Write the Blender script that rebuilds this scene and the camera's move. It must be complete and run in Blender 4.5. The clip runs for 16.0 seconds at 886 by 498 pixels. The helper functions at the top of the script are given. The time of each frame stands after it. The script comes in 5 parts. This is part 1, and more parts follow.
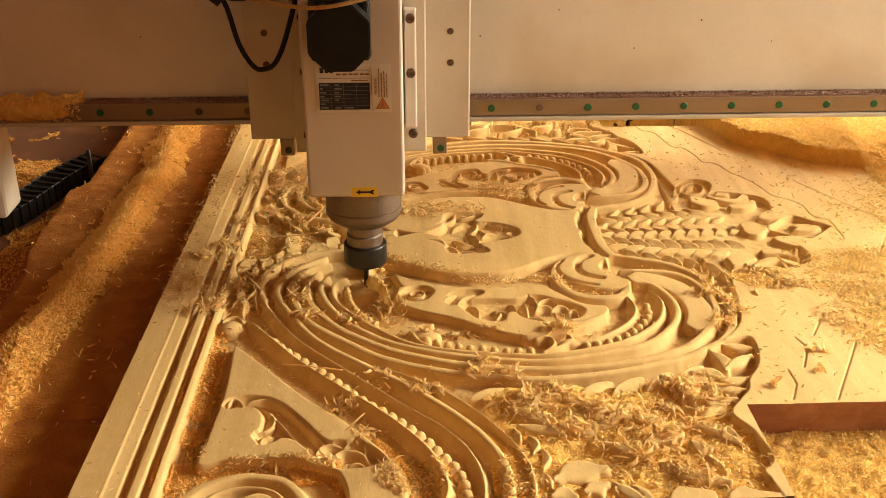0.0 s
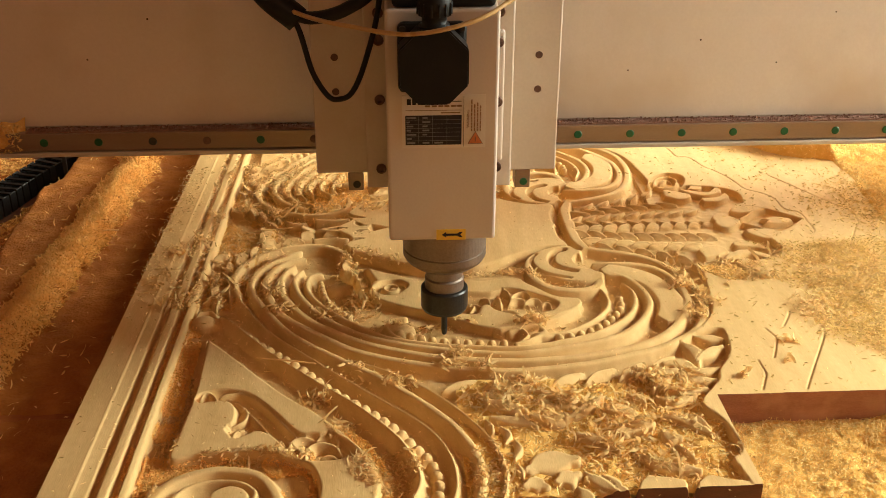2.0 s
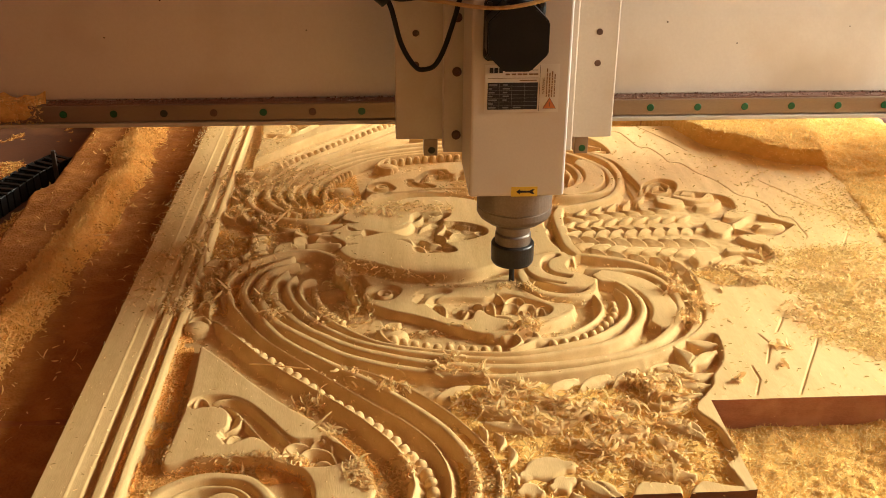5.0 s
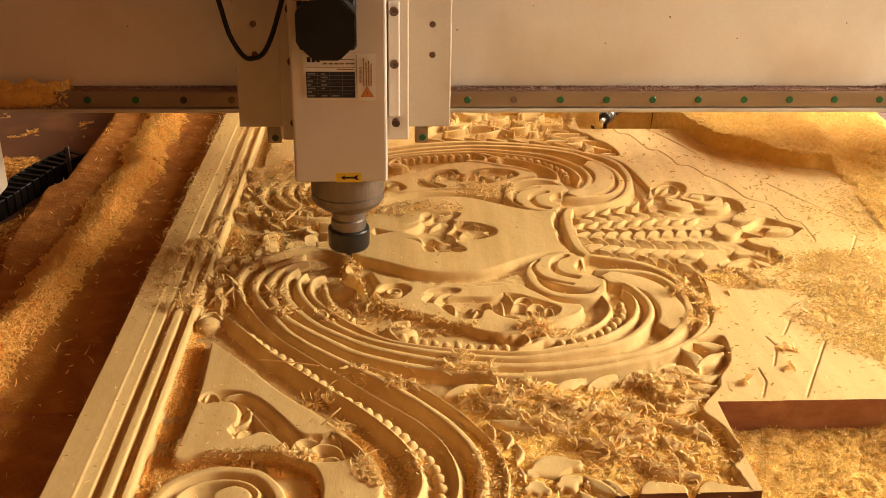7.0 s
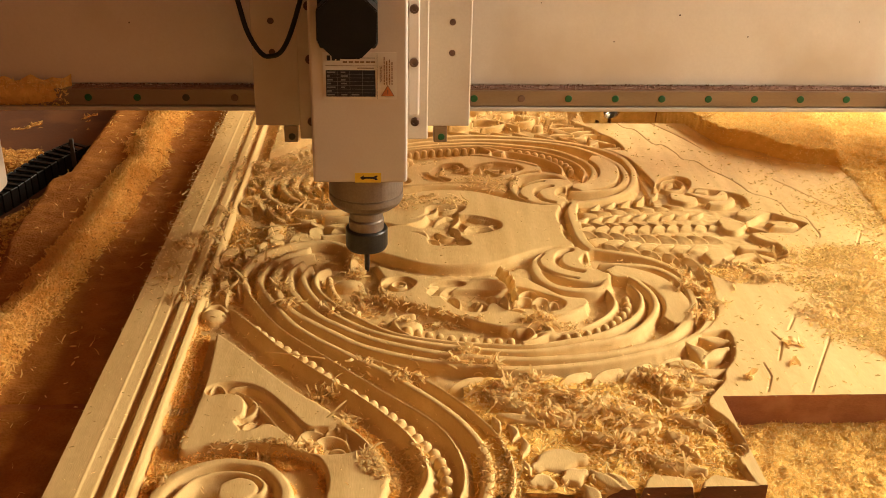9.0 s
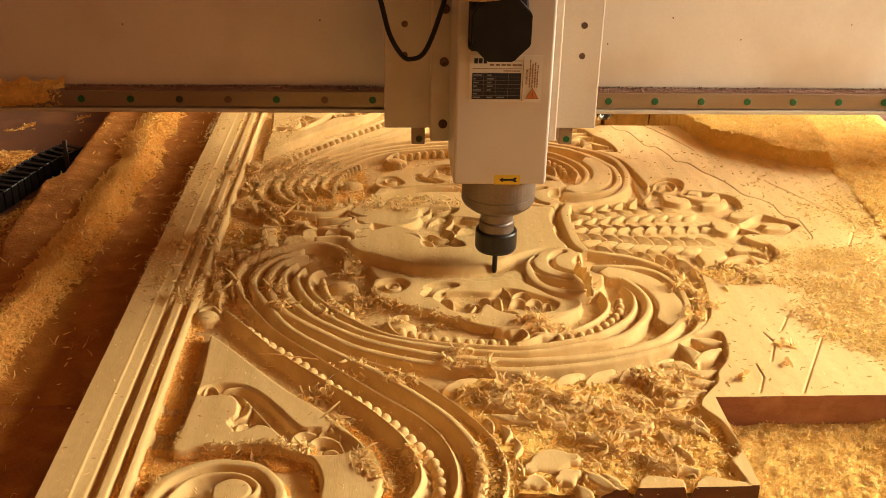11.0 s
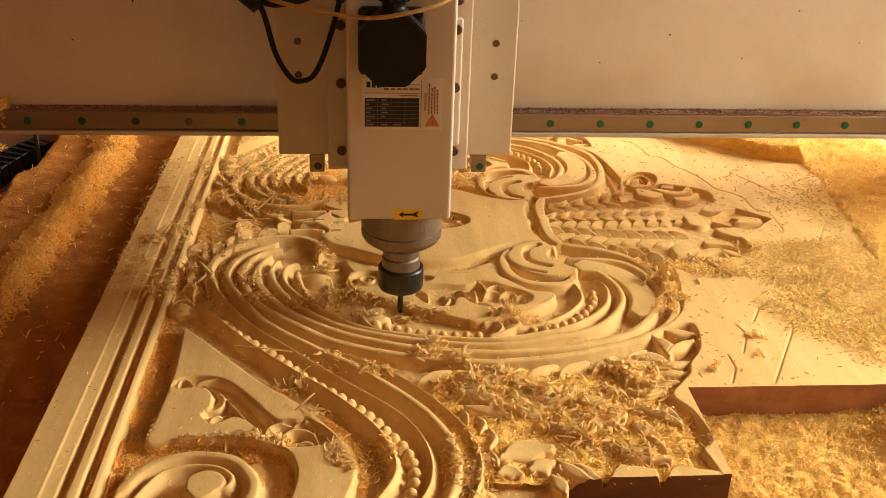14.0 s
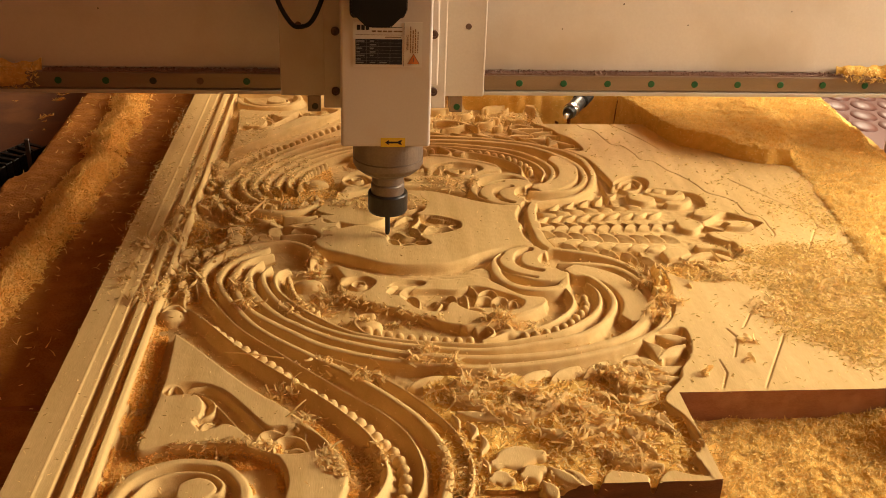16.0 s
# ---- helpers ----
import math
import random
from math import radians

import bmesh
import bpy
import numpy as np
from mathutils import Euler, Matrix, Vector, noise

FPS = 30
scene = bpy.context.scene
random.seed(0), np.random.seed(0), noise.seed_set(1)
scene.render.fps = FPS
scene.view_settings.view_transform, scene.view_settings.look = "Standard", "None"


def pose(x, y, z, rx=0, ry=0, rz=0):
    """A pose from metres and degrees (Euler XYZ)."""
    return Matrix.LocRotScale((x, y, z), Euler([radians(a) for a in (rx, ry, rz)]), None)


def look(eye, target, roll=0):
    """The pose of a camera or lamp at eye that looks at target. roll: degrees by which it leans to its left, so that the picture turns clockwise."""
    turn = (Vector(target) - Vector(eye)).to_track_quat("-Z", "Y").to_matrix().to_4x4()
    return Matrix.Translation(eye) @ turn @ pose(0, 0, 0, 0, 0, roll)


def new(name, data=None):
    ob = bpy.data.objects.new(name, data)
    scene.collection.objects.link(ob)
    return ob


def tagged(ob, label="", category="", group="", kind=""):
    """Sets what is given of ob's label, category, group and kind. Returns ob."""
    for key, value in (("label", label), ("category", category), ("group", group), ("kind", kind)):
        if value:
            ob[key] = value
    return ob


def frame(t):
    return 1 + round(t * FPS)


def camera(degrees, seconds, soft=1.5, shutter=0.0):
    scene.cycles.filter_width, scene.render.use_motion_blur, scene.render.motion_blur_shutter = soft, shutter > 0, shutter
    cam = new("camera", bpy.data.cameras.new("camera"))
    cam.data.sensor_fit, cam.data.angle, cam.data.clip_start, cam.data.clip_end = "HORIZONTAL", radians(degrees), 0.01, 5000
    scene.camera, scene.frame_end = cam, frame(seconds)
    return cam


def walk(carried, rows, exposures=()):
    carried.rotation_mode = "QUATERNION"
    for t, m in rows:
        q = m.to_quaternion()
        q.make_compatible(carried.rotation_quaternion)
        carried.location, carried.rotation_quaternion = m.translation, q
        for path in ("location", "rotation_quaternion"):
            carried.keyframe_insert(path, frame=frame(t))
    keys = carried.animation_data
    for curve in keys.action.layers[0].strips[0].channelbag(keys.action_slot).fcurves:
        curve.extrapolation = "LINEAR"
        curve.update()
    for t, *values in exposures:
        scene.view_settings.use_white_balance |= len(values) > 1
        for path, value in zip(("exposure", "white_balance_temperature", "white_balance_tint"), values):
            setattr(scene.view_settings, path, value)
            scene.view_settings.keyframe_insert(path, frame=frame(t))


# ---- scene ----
cam = camera(45.74, 16.0, soft=0.8)
CAMERA_ROWS = [
    (0, 0.2706, -0.7801, 0.5350, -2.008, -25.660, 0.052),
    (0.5, 0.2685, -0.7807, 0.5336, -2.278, -25.684, 0.008),
    (1, 0.2721, -0.7808, 0.5332, -2.451, -25.885, -0.133),
    (1.5, 0.2719, -0.7804, 0.5291, -2.965, -25.833, -0.324),
    (2, 0.2792, -0.7857, 0.5324, -3.031, -25.769, -0.097),
    (2.5, 0.2802, -0.7878, 0.5317, -3.334, -25.461, -0.205),
    (3, 0.2782, -0.7870, 0.5329, -3.554, -25.344, -0.255),
    (3.5, 0.2789, -0.7870, 0.5297, -3.773, -25.031, -0.179),
    (4, 0.2778, -0.7840, 0.5320, -3.652, -25.207, -0.285),
    (6.5, 0.2729, -0.7878, 0.5318, -3.155, -25.547, -0.689),
    (7, 0.2730, -0.7923, 0.5347, -2.806, -25.470, -0.842),
    (7.5, 0.2727, -0.7948, 0.5329, -2.811, -25.190, -0.886),
    (8, 0.2717, -0.7942, 0.5330, -2.720, -25.443, -0.885),
    (8.5, 0.2706, -0.7933, 0.5310, -2.656, -25.589, -0.920),
    (9, 0.2685, -0.7928, 0.5333, -2.646, -25.754, -1.036),
    (11.5, 0.2683, -0.7965, 0.5329, -2.985, -25.507, -1.224),
    (12, 0.2703, -0.7990, 0.5316, -3.057, -25.388, -1.176),
    (12.5, 0.2679, -0.7987, 0.5317, -3.515, -25.589, -1.307),
    (13, 0.2690, -0.8003, 0.5321, -3.679, -25.757, -1.501),
    (13.5, 0.2722, -0.8014, 0.5303, -3.995, -25.686, -1.628),
    (14, 0.2682, -0.7989, 0.5293, -4.220, -25.720, -1.787),
    (14.5, 0.2677, -0.8002, 0.5284, -4.343, -25.716, -1.761),
    (15, 0.2694, -0.8002, 0.5303, -4.386, -25.600, -1.780),
    (15.5, 0.2685, -0.7987, 0.5295, -4.616, -25.610, -1.934),
    (16, 0.2712, -0.7969, 0.5319, -4.574, -25.586, -1.777),
]
walk(cam, [(t, pose(x, y, z, 90 + pitch, roll, yaw)) for t, x, y, z, yaw, pitch, roll in CAMERA_ROWS],
     exposures=[(0, -0.22, 5750, 6), (2, -0.16, 5120, 2), (3.5, -0.10, 4780, 3), (7, -0.34, 5880, 10), (9, -0.34, 5900, 10), (12.5, -0.20, 5950, 9), (14.5, -0.30, 5820, 7), (16, -0.70, 6230, 15)])

# ---- light ----
world = bpy.data.worlds.new("world")
scene.world = world
world.use_nodes = True
wn = world.node_tree.nodes
sky = wn.new("ShaderNodeTexSky")
sky.sky_type = "NISHITA"
sky.sun_disc = False
sky.sun_elevation, sky.sun_rotation = radians(9), radians(95)
world.node_tree.links.new(sky.outputs[0], wn["Background"].inputs[0])
wn["Background"].inputs[1].default_value = 0.05


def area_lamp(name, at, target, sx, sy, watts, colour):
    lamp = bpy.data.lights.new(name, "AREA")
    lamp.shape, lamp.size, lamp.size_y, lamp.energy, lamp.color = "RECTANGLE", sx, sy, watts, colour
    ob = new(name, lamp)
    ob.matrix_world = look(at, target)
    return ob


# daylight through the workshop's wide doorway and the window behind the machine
area_lamp("doorway_daylight", (2.15, 0.52, 0.74), (0.3, 0.27, 0.0), 1.4, 0.7, 146, (1.0, 0.875, 0.62))
area_lamp("window_daylight", (1.75, 2.93, 1.15), (0.4, 0.3, 0.0), 1.1, 0.7, 155, (1.0, 0.82, 0.54))
# added orange fill from the camera's side, standing in for bounced light
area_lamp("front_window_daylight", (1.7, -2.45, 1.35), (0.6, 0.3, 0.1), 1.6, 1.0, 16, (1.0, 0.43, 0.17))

# ---- materials ----
def grainy(name, dark, light, scale=40.0, rough=0.7, bump=0.2, fine=400.0, metal=0.0, stretch=(1, 1, 1), spots=None, spot_scale=8.0,
           per_piece=0.0, coords="Object", rough_spread=0.12, thin=0.0):
    """A surface with two scales of colour variation, fine relief and uneven gloss."""
    m = bpy.data.materials.new(name)
    m.use_nodes = True
    n, l = m.node_tree.nodes, m.node_tree.links
    b = n["Principled BSDF"]
    tc, mp = n.new("ShaderNodeTexCoord"), n.new("ShaderNodeMapping")
    mp.inputs["Scale"].default_value = stretch
    l.new(tc.outputs[coords], mp.inputs[0])
    big, small = n.new("ShaderNodeTexNoise"), n.new("ShaderNodeTexNoise")
    big.inputs["Scale"].default_value, big.inputs["Detail"].default_value = scale, 5
    small.inputs["Scale"].default_value, small.inputs["Detail"].default_value = fine, 3
    l.new(mp.outputs[0], big.inputs[0]), l.new(mp.outputs[0], small.inputs[0])
    mix = n.new("ShaderNodeMath")
    mix.operation = "MULTIPLY_ADD"
    mix.inputs[1].default_value, mix.inputs[2].default_value = 0.35, 0.0
    l.new(small.outputs[0], mix.inputs[0])
    add = n.new("ShaderNodeMath")
    add.operation = "MULTIPLY_ADD"
    add.inputs[1].default_value = 0.65
    l.new(big.outputs[0], add.inputs[0]), l.new(mix.outputs[0], add.inputs[2])
    ramp = n.new("ShaderNodeValToRGB")
    ramp.color_ramp.elements[0].position, ramp.color_ramp.elements[1].position = 0.3, 0.7
    ramp.color_ramp.elements[0].color, ramp.color_ramp.elements[1].color = (*dark, 1), (*light, 1)
    l.new(add.outputs[0], ramp.inputs[0])
    colour = ramp.outputs[0]
    if spots:
        sp, sr, sm = n.new("ShaderNodeTexNoise"), n.new("ShaderNodeValToRGB"), n.new("ShaderNodeMix")
        sp.inputs["Scale"].default_value, sp.inputs["Detail"].default_value = spot_scale, 6
        sr.color_ramp.elements[0].position, sr.color_ramp.elements[1].position = 0.52, 0.66
        sm.data_type = "RGBA"
        l.new(tc.outputs[coords], sp.inputs[0]), l.new(sp.outputs[0], sr.inputs[0])
        l.new(sr.outputs[0], sm.inputs["Factor"]), l.new(colour, sm.inputs[6])
        sm.inputs[7].default_value = (*spots, 1)
        colour = sm.outputs[2]
    if per_piece:
        geo, oi, hs = n.new("ShaderNodeNewGeometry"), n.new("ShaderNodeObjectInfo"), n.new("ShaderNodeHueSaturation")
        s, k = n.new("ShaderNodeMath"), n.new("ShaderNodeMath")
        s.operation, k.operation = "ADD", "MULTIPLY_ADD"
        l.new(geo.outputs["Random Per Island"], s.inputs[0]), l.new(oi.outputs["Random"], s.inputs[1])
        k.inputs[1].default_value, k.inputs[2].default_value = per_piece, 1.0 - per_piece
        l.new(s.outputs[0], k.inputs[0]), l.new(k.outputs[0], hs.inputs["Value"]), l.new(colour, hs.inputs["Color"])
        colour = hs.outputs[0]
    l.new(colour, b.inputs["Base Color"])
    rr = n.new("ShaderNodeMapRange")
    rr.inputs[3].default_value, rr.inputs[4].default_value = rough - rough_spread, rough + rough_spread
    l.new(big.outputs[0], rr.inputs[0]), l.new(rr.outputs[0], b.inputs["Roughness"])
    b.inputs["Metallic"].default_value = metal
    if bump:
        bp = n.new("ShaderNodeBump")
        bp.inputs["Strength"].default_value, bp.inputs["Distance"].default_value = bump, 0.002
        l.new(small.outputs[0], bp.inputs["Height"]), l.new(bp.outputs[0], b.inputs["Normal"])
    if thin:      # thin slivers let light through
        tr, ms = n.new("ShaderNodeBsdfTranslucent"), n.new("ShaderNodeMixShader")
        ms.inputs[0].default_value = thin
        l.new(colour, tr.inputs[0]), l.new(b.outputs[0], ms.inputs[1]), l.new(tr.outputs[0], ms.inputs[2])
        l.new(ms.outputs[0], n["Material Output"].inputs[0])
    return m


M = dict(
    wood=grainy("carved_pale_wood", (0.59, 0.368, 0.120), (0.79, 0.545, 0.225), 9, 0.80, 0.10, 220, stretch=(6, 0.5, 6), per_piece=0.05),
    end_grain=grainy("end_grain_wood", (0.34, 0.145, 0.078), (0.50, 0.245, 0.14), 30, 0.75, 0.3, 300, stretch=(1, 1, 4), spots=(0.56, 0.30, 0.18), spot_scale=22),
    dark_sides=grainy("dark_plank_sides", (0.115, 0.045, 0.026), (0.20, 0.085, 0.048), 30, 0.8, 0.3, 300, stretch=(1, 1, 4)),
    # darker than the loose grains, to paint shade into the gaps between them
    sawdust=grainy("golden_sawdust", (0.66, 0.38, 0.075), (0.86, 0.55, 0.14), 90, 0.9, 0.35, 700),
    grain=grainy("sawdust_grain", (0.86, 0.59, 0.18), (0.95, 0.74, 0.30), 60, 0.85, 0.1, 500, per_piece=0.22, thin=0.26),
    flake=grainy("wood_flake", (0.86, 0.58, 0.21), (0.97, 0.77, 0.36), 60, 0.7, 0.1, 500, per_piece=0.25, thin=0.36),
    curl=grainy("wood_shaving", (0.86, 0.56, 0.19), (0.98, 0.76, 0.34), 60, 0.6, 0.1, 500, per_piece=0.25, thin=0.40),
    # the same sawdust with the left side's shade put into its colour
    shaded_dust=grainy("shaded_orange_dust", (0.30, 0.108, 0.013), (0.47, 0.19, 0.030), 26, 0.95, 0.9, 330, spots=(0.48, 0.20, 0.035), spot_scale=30),
    # sawdust grains tinted for shade: ridge, side tray and sunk carved ground
    shaded_grain=grainy("shade_tinted_strand", (0.88, 0.53, 0.125), (0.97, 0.69, 0.225), 60, 0.85, 0.1, 500, per_piece=0.2, thin=0.3),
    bed=grainy("dusty_bed_board", (0.235, 0.071, 0.007), (0.37, 0.123, 0.014), 10, 0.85, 0.3, 350, spots=(0.45, 0.165, 0.022), spot_scale=14),
    cream=grainy("cream_machine_paint", (0.74, 0.64, 0.52), (0.82, 0.725, 0.605), 5, 0.5, 0.06, 300, spots=(0.66, 0.54, 0.40), spot_scale=4),
    plate=grainy("grey_white_plate_paint", (0.53, 0.45, 0.355), (0.61, 0.53, 0.425), 9, 0.45, 0.05, 300, spots=(0.52, 0.42, 0.31), spot_scale=12),
    body=grainy("spindle_white_paint", (0.55, 0.475, 0.40), (0.62, 0.545, 0.465), 14, 0.4, 0.05, 400, spots=(0.58, 0.48, 0.38), spot_scale=16),
    steel=grainy("machined_steel", (0.15, 0.115, 0.09), (0.27, 0.21, 0.17), 30, 0.5, 0.05, 500, metal=0.9),
    rail=grainy("rail_steel", (0.26, 0.18, 0.115), (0.36, 0.27, 0.18), 14, 0.45, 0.05, 500, metal=0.6, stretch=(0.4, 4, 4)),
    black=grainy("black_plastic", (0.008, 0.0075, 0.007), (0.016, 0.0145, 0.013), 30, 0.45, 0.08, 500),
    dark_steel=grainy("blackened_steel", (0.020, 0.018, 0.017), (0.045, 0.040, 0.036), 40, 0.38, 0.05, 500, metal=0.5),
    green=grainy("green_plastic_cap", (0.005, 0.065, 0.016), (0.012, 0.115, 0.032), 60, 0.4, 0.05, 500),
    brown_cap=grainy("brown_dusty_cap", (0.11, 0.06, 0.035), (0.20, 0.115, 0.07), 60, 0.7, 0.1, 500),
    rail_dirt=grainy("pinkish_brown_dirt", (0.20, 0.105, 0.066), (0.31, 0.175, 0.115), 120, 0.9, 0.5, 500),
    dark_cap=grainy("dark_dusty_cap", (0.02, 0.03, 0.018), (0.06, 0.05, 0.03), 60, 0.7, 0.1, 500),
    yellow=grainy("yellow_sticker", (0.66, 0.42, 0.01), (0.80, 0.54, 0.02), 50, 0.5, 0.03, 400),
    label=grainy("silver_label", (0.60, 0.54, 0.47), (0.68, 0.62, 0.54), 20, 0.4, 0.03, 400),
    ink=grainy("label_ink", (0.016, 0.015, 0.018), (0.03, 0.028, 0.032), 60, 0.5, 0.02, 400),
    red_ink=grainy("warning_orange", (0.50, 0.14, 0.03), (0.58, 0.20, 0.05), 60, 0.5, 0.02, 400),
    brown_ink=grainy("faded_brown_ink", (0.16, 0.085, 0.045), (0.22, 0.12, 0.065), 60, 0.6, 0.02, 400),
    grey_ink=grainy("faded_grey_ink", (0.15, 0.135, 0.125), (0.21, 0.19, 0.175), 60, 0.6, 0.02, 400),
    rust=grainy("rusty_bolt_steel", (0.07, 0.035, 0.022), (0.16, 0.085, 0.05), 60, 0.6, 0.1, 500, metal=0.4),
    hose=grainy("amber_air_hose", (0.42, 0.26, 0.085), (0.54, 0.35, 0.13), 60, 0.3, 0.03, 400),
    pink=grainy("pink_glazed_tile", (0.115, 0.045, 0.032), (0.16, 0.065, 0.048), 8, 0.45, 0.05, 200),
    chrome=grainy("worn_chrome", (0.45, 0.42, 0.40), (0.62, 0.60, 0.58), 40, 0.25, 0.03, 400, metal=1.0),
    floor=grainy("brown_earth_floor", (0.10, 0.055, 0.03), (0.16, 0.09, 0.05), 6, 0.8, 0.2, 200),
    # brown chosen to redden the light that the unseen walls bounce back
    wall=grainy("warm_bounce_plaster", (0.23, 0.112, 0.046), (0.30, 0.150, 0.066), 3, 0.9, 0.2, 90),
    tray=grainy("dusty_brown_tray", (0.10, 0.033, 0.008), (0.17, 0.058, 0.015), 9, 0.8, 0.2, 300, spots=(0.20, 0.075, 0.018), spot_scale=10),
    frame=grainy("dark_machine_frame", (0.035, 0.028, 0.022), (0.07, 0.05, 0.035), 12, 0.6, 0.1, 300),
)

for key in ("black", "ink", "wood", "sawdust", "shaded_dust", "grain", "shaded_grain", "flake", "curl"):      # matt surfaces
    M[key].node_tree.nodes["Principled BSDF"].inputs["Specular IOR Level"].default_value = 0.2


# ---- mesh helpers ----
def part(name, bm, material, parent=None, label="", smooth=False):
    """Links a bmesh as one mesh object, under a thing or a part if one is given."""
    me = bpy.data.meshes.new(name)
    bm.to_mesh(me)
    bm.free()
    me.materials.append(material)
    if smooth:
        for p in me.polygons:
            p.use_smooth = True
    ob = new(name, me)
    ob.parent = parent
    return tagged(ob, label)


def box(x0, x1, y0, y1, z0, z1, bevel=0.0, seg=2, bm=None):
    bm = bm or bmesh.new()
    r = bmesh.ops.create_cube(bm, size=1, matrix=Matrix.Translation(((x0 + x1) / 2, (y0 + y1) / 2, (z0 + z1) / 2)) @ Matrix.Diagonal((x1 - x0, y1 - y0, z1 - z0, 1)))
    if bevel:
        es = {e for v in r["verts"] for e in v.link_edges}
        bmesh.ops.bevel(bm, geom=list(es), offset=bevel, segments=seg, affect="EDGES", profile=0.5)
    return bm


def lathe(profile, seg=40, at=(0, 0, 0), bm=None, axis="z"):
    """A turned solid from (radius, height) pairs."""
    bm = bm or bmesh.new()
    rings = []
    for r, h in profile:
        ring = []
        for i in range(seg):
            a = 2 * math.pi * i / seg
            p = (r * math.cos(a), r * math.sin(a), h) if axis == "z" else (r * math.cos(a), h, r * math.sin(a))
            ring.append(bm.verts.new(Vector(at) + Vector(p)))
        rings.append(ring)
    for a, b in zip(rings, rings[1:]):
        for i in range(seg):
            bm.faces.new((a[i], a[(i + 1) % seg], b[(i + 1) % seg], b[i]))
    bm.faces.new(list(reversed(rings[0])))
    bm.faces.new(rings[-1])
    bmesh.ops.recalc_face_normals(bm, faces=bm.faces[:])
    return bm


def spline(points, steps=10):
    """Points along a Catmull-Rom curve through the given ones."""
    p = [Vector(q) for q in points]
    p = [2 * p[0] - p[1], *p, 2 * p[-1] - p[-2]]
    out = []
    for i in range(1, len(p) - 2):
        for k in range(steps):
            t = k / steps
            out.append(0.5 * ((2 * p[i]) + (p[i + 1] - p[i - 1]) * t + (2 * p[i - 1] - 5 * p[i] + 4 * p[i + 1] - p[i + 2]) * t * t
                              + (3 * p[i] - p[i - 1] - 3 * p[i + 1] + p[i + 2]) * t ** 3))
    out.append(p[-2])
    return out


def tube(points, radius, seg=10, steps=8, bm=None):
    bm = bm or bmesh.new()
    path = spline(points, steps)
    rings = []
    for i, p in enumerate(path):
        d = (path[min(i + 1, len(path) - 1)] - path[max(i - 1, 0)]).normalized()
        side = d.cross(Vector((0, 1, 0.05))).normalized()
        up = side.cross(d)
        rings.append([bm.verts.new(p + radius * (math.cos(2 * math.pi * k / seg) * side + math.sin(2 * math.pi * k / seg) * up)) for k in range(seg)])
    for a, b in zip(rings, rings[1:]):
        for k in range(seg):
            bm.faces.new((a[k], a[(k + 1) % seg], b[(k + 1) % seg], b[k]))
    bm.faces.new(list(reversed(rings[0])))
    bm.faces.new(rings[-1])
    bmesh.ops.recalc_face_normals(bm, faces=bm.faces[:])
    return bm


def prism(outline, y0, y1, bm=None):
    """A plate whose outline lies in x and z, from y0 back to y1."""
    bm = bm or bmesh.new()
    a = [bm.verts.new((x, y0, z)) for x, z in outline]
    b = [bm.verts.new((x, y1, z)) for x, z in outline]
    bm.faces.new(a)
    bm.faces.new(list(reversed(b)))
    for i in range(len(a)):
        j = (i + 1) % len(a)
        bm.faces.new((a[i], b[i], b[j], a[j]))
    bmesh.ops.recalc_face_normals(bm, faces=bm.faces[:])
    return bm


def sheet(name, xs, ys, z, material, parent=None, skirt=None, keep=None, side=None):
    """A height field over a grid, with its sides closed down to the height skirt."""
    nx, ny = len(xs), len(ys)
    gx, gy = np.meshgrid(xs, ys, indexing="ij")
    co = np.stack([gx, gy, z], -1).reshape(-1, 3)
    i, j = np.meshgrid(np.arange(nx - 1), np.arange(ny - 1), indexing="ij")
    a = (i * ny + j).ravel()
    f = np.stack([a, a + ny, a + ny + 1, a + 1], -1)
    if keep is not None:
        f = f[keep[:-1, :-1].ravel()]
    verts, faces = co, f
    if skirt is not None:
        rim = np.concatenate([np.arange(nx) * ny, (nx - 1) * ny + np.arange(1, ny), (np.arange(nx - 2, -1, -1)) * ny + ny - 1, np.arange(ny - 2, 0, -1)])
        low = co[rim].copy()
        low[:, 2] = skirt
        base = len(co)
        n = len(rim)
        k = np.arange(n)
        k2 = (k + 1) % n
        faces = np.concatenate([f, np.stack([base + k2, base + k, base + n + k, base + n + k2], -1)])
        verts = np.concatenate([co, co[rim], low])
    me = bpy.data.meshes.new(name)
    me.vertices.add(len(verts))
    me.vertices.foreach_set("co", verts.astype(np.float32).ravel())
    me.loops.add(len(faces) * 4)
    me.loops.foreach_set("vertex_index", faces.astype(np.int32).ravel())
    me.polygons.add(len(faces))
    me.polygons.foreach_set("loop_start", np.arange(len(faces), dtype=np.int32) * 4)
    me.polygons.foreach_set("use_smooth", np.arange(len(faces)) < len(f))
    me.update(calc_edges=True)
    me.validate()
    me.materials.append(material)
    if side:
        me.materials.append(side)
        me.polygons.foreach_set("material_index", (np.arange(len(me.polygons)) >= len(f)).astype(np.int32))
    ob = new(name, me)
    ob.parent = parent
    return ob


def value_noise(x, y, cell, seed):
    """Smooth noise in -1..1 over the plane, for uneven dust."""
    rng = np.random.RandomState(seed)
    table = rng.uniform(-1, 1, (256, 256))
    u, v = x / cell, y / cell
    i, j = np.floor(u).astype(int), np.floor(v).astype(int)
    a, b = u - i, v - j
    a, b = a * a * (3 - 2 * a), b * b * (3 - 2 * b)
    g = lambda p, q: table[p % 256, q % 256]
    return (g(i, j) * (1 - a) + g(i + 1, j) * a) * (1 - b) + (g(i, j + 1) * (1 - a) + g(i + 1, j + 1) * a) * b


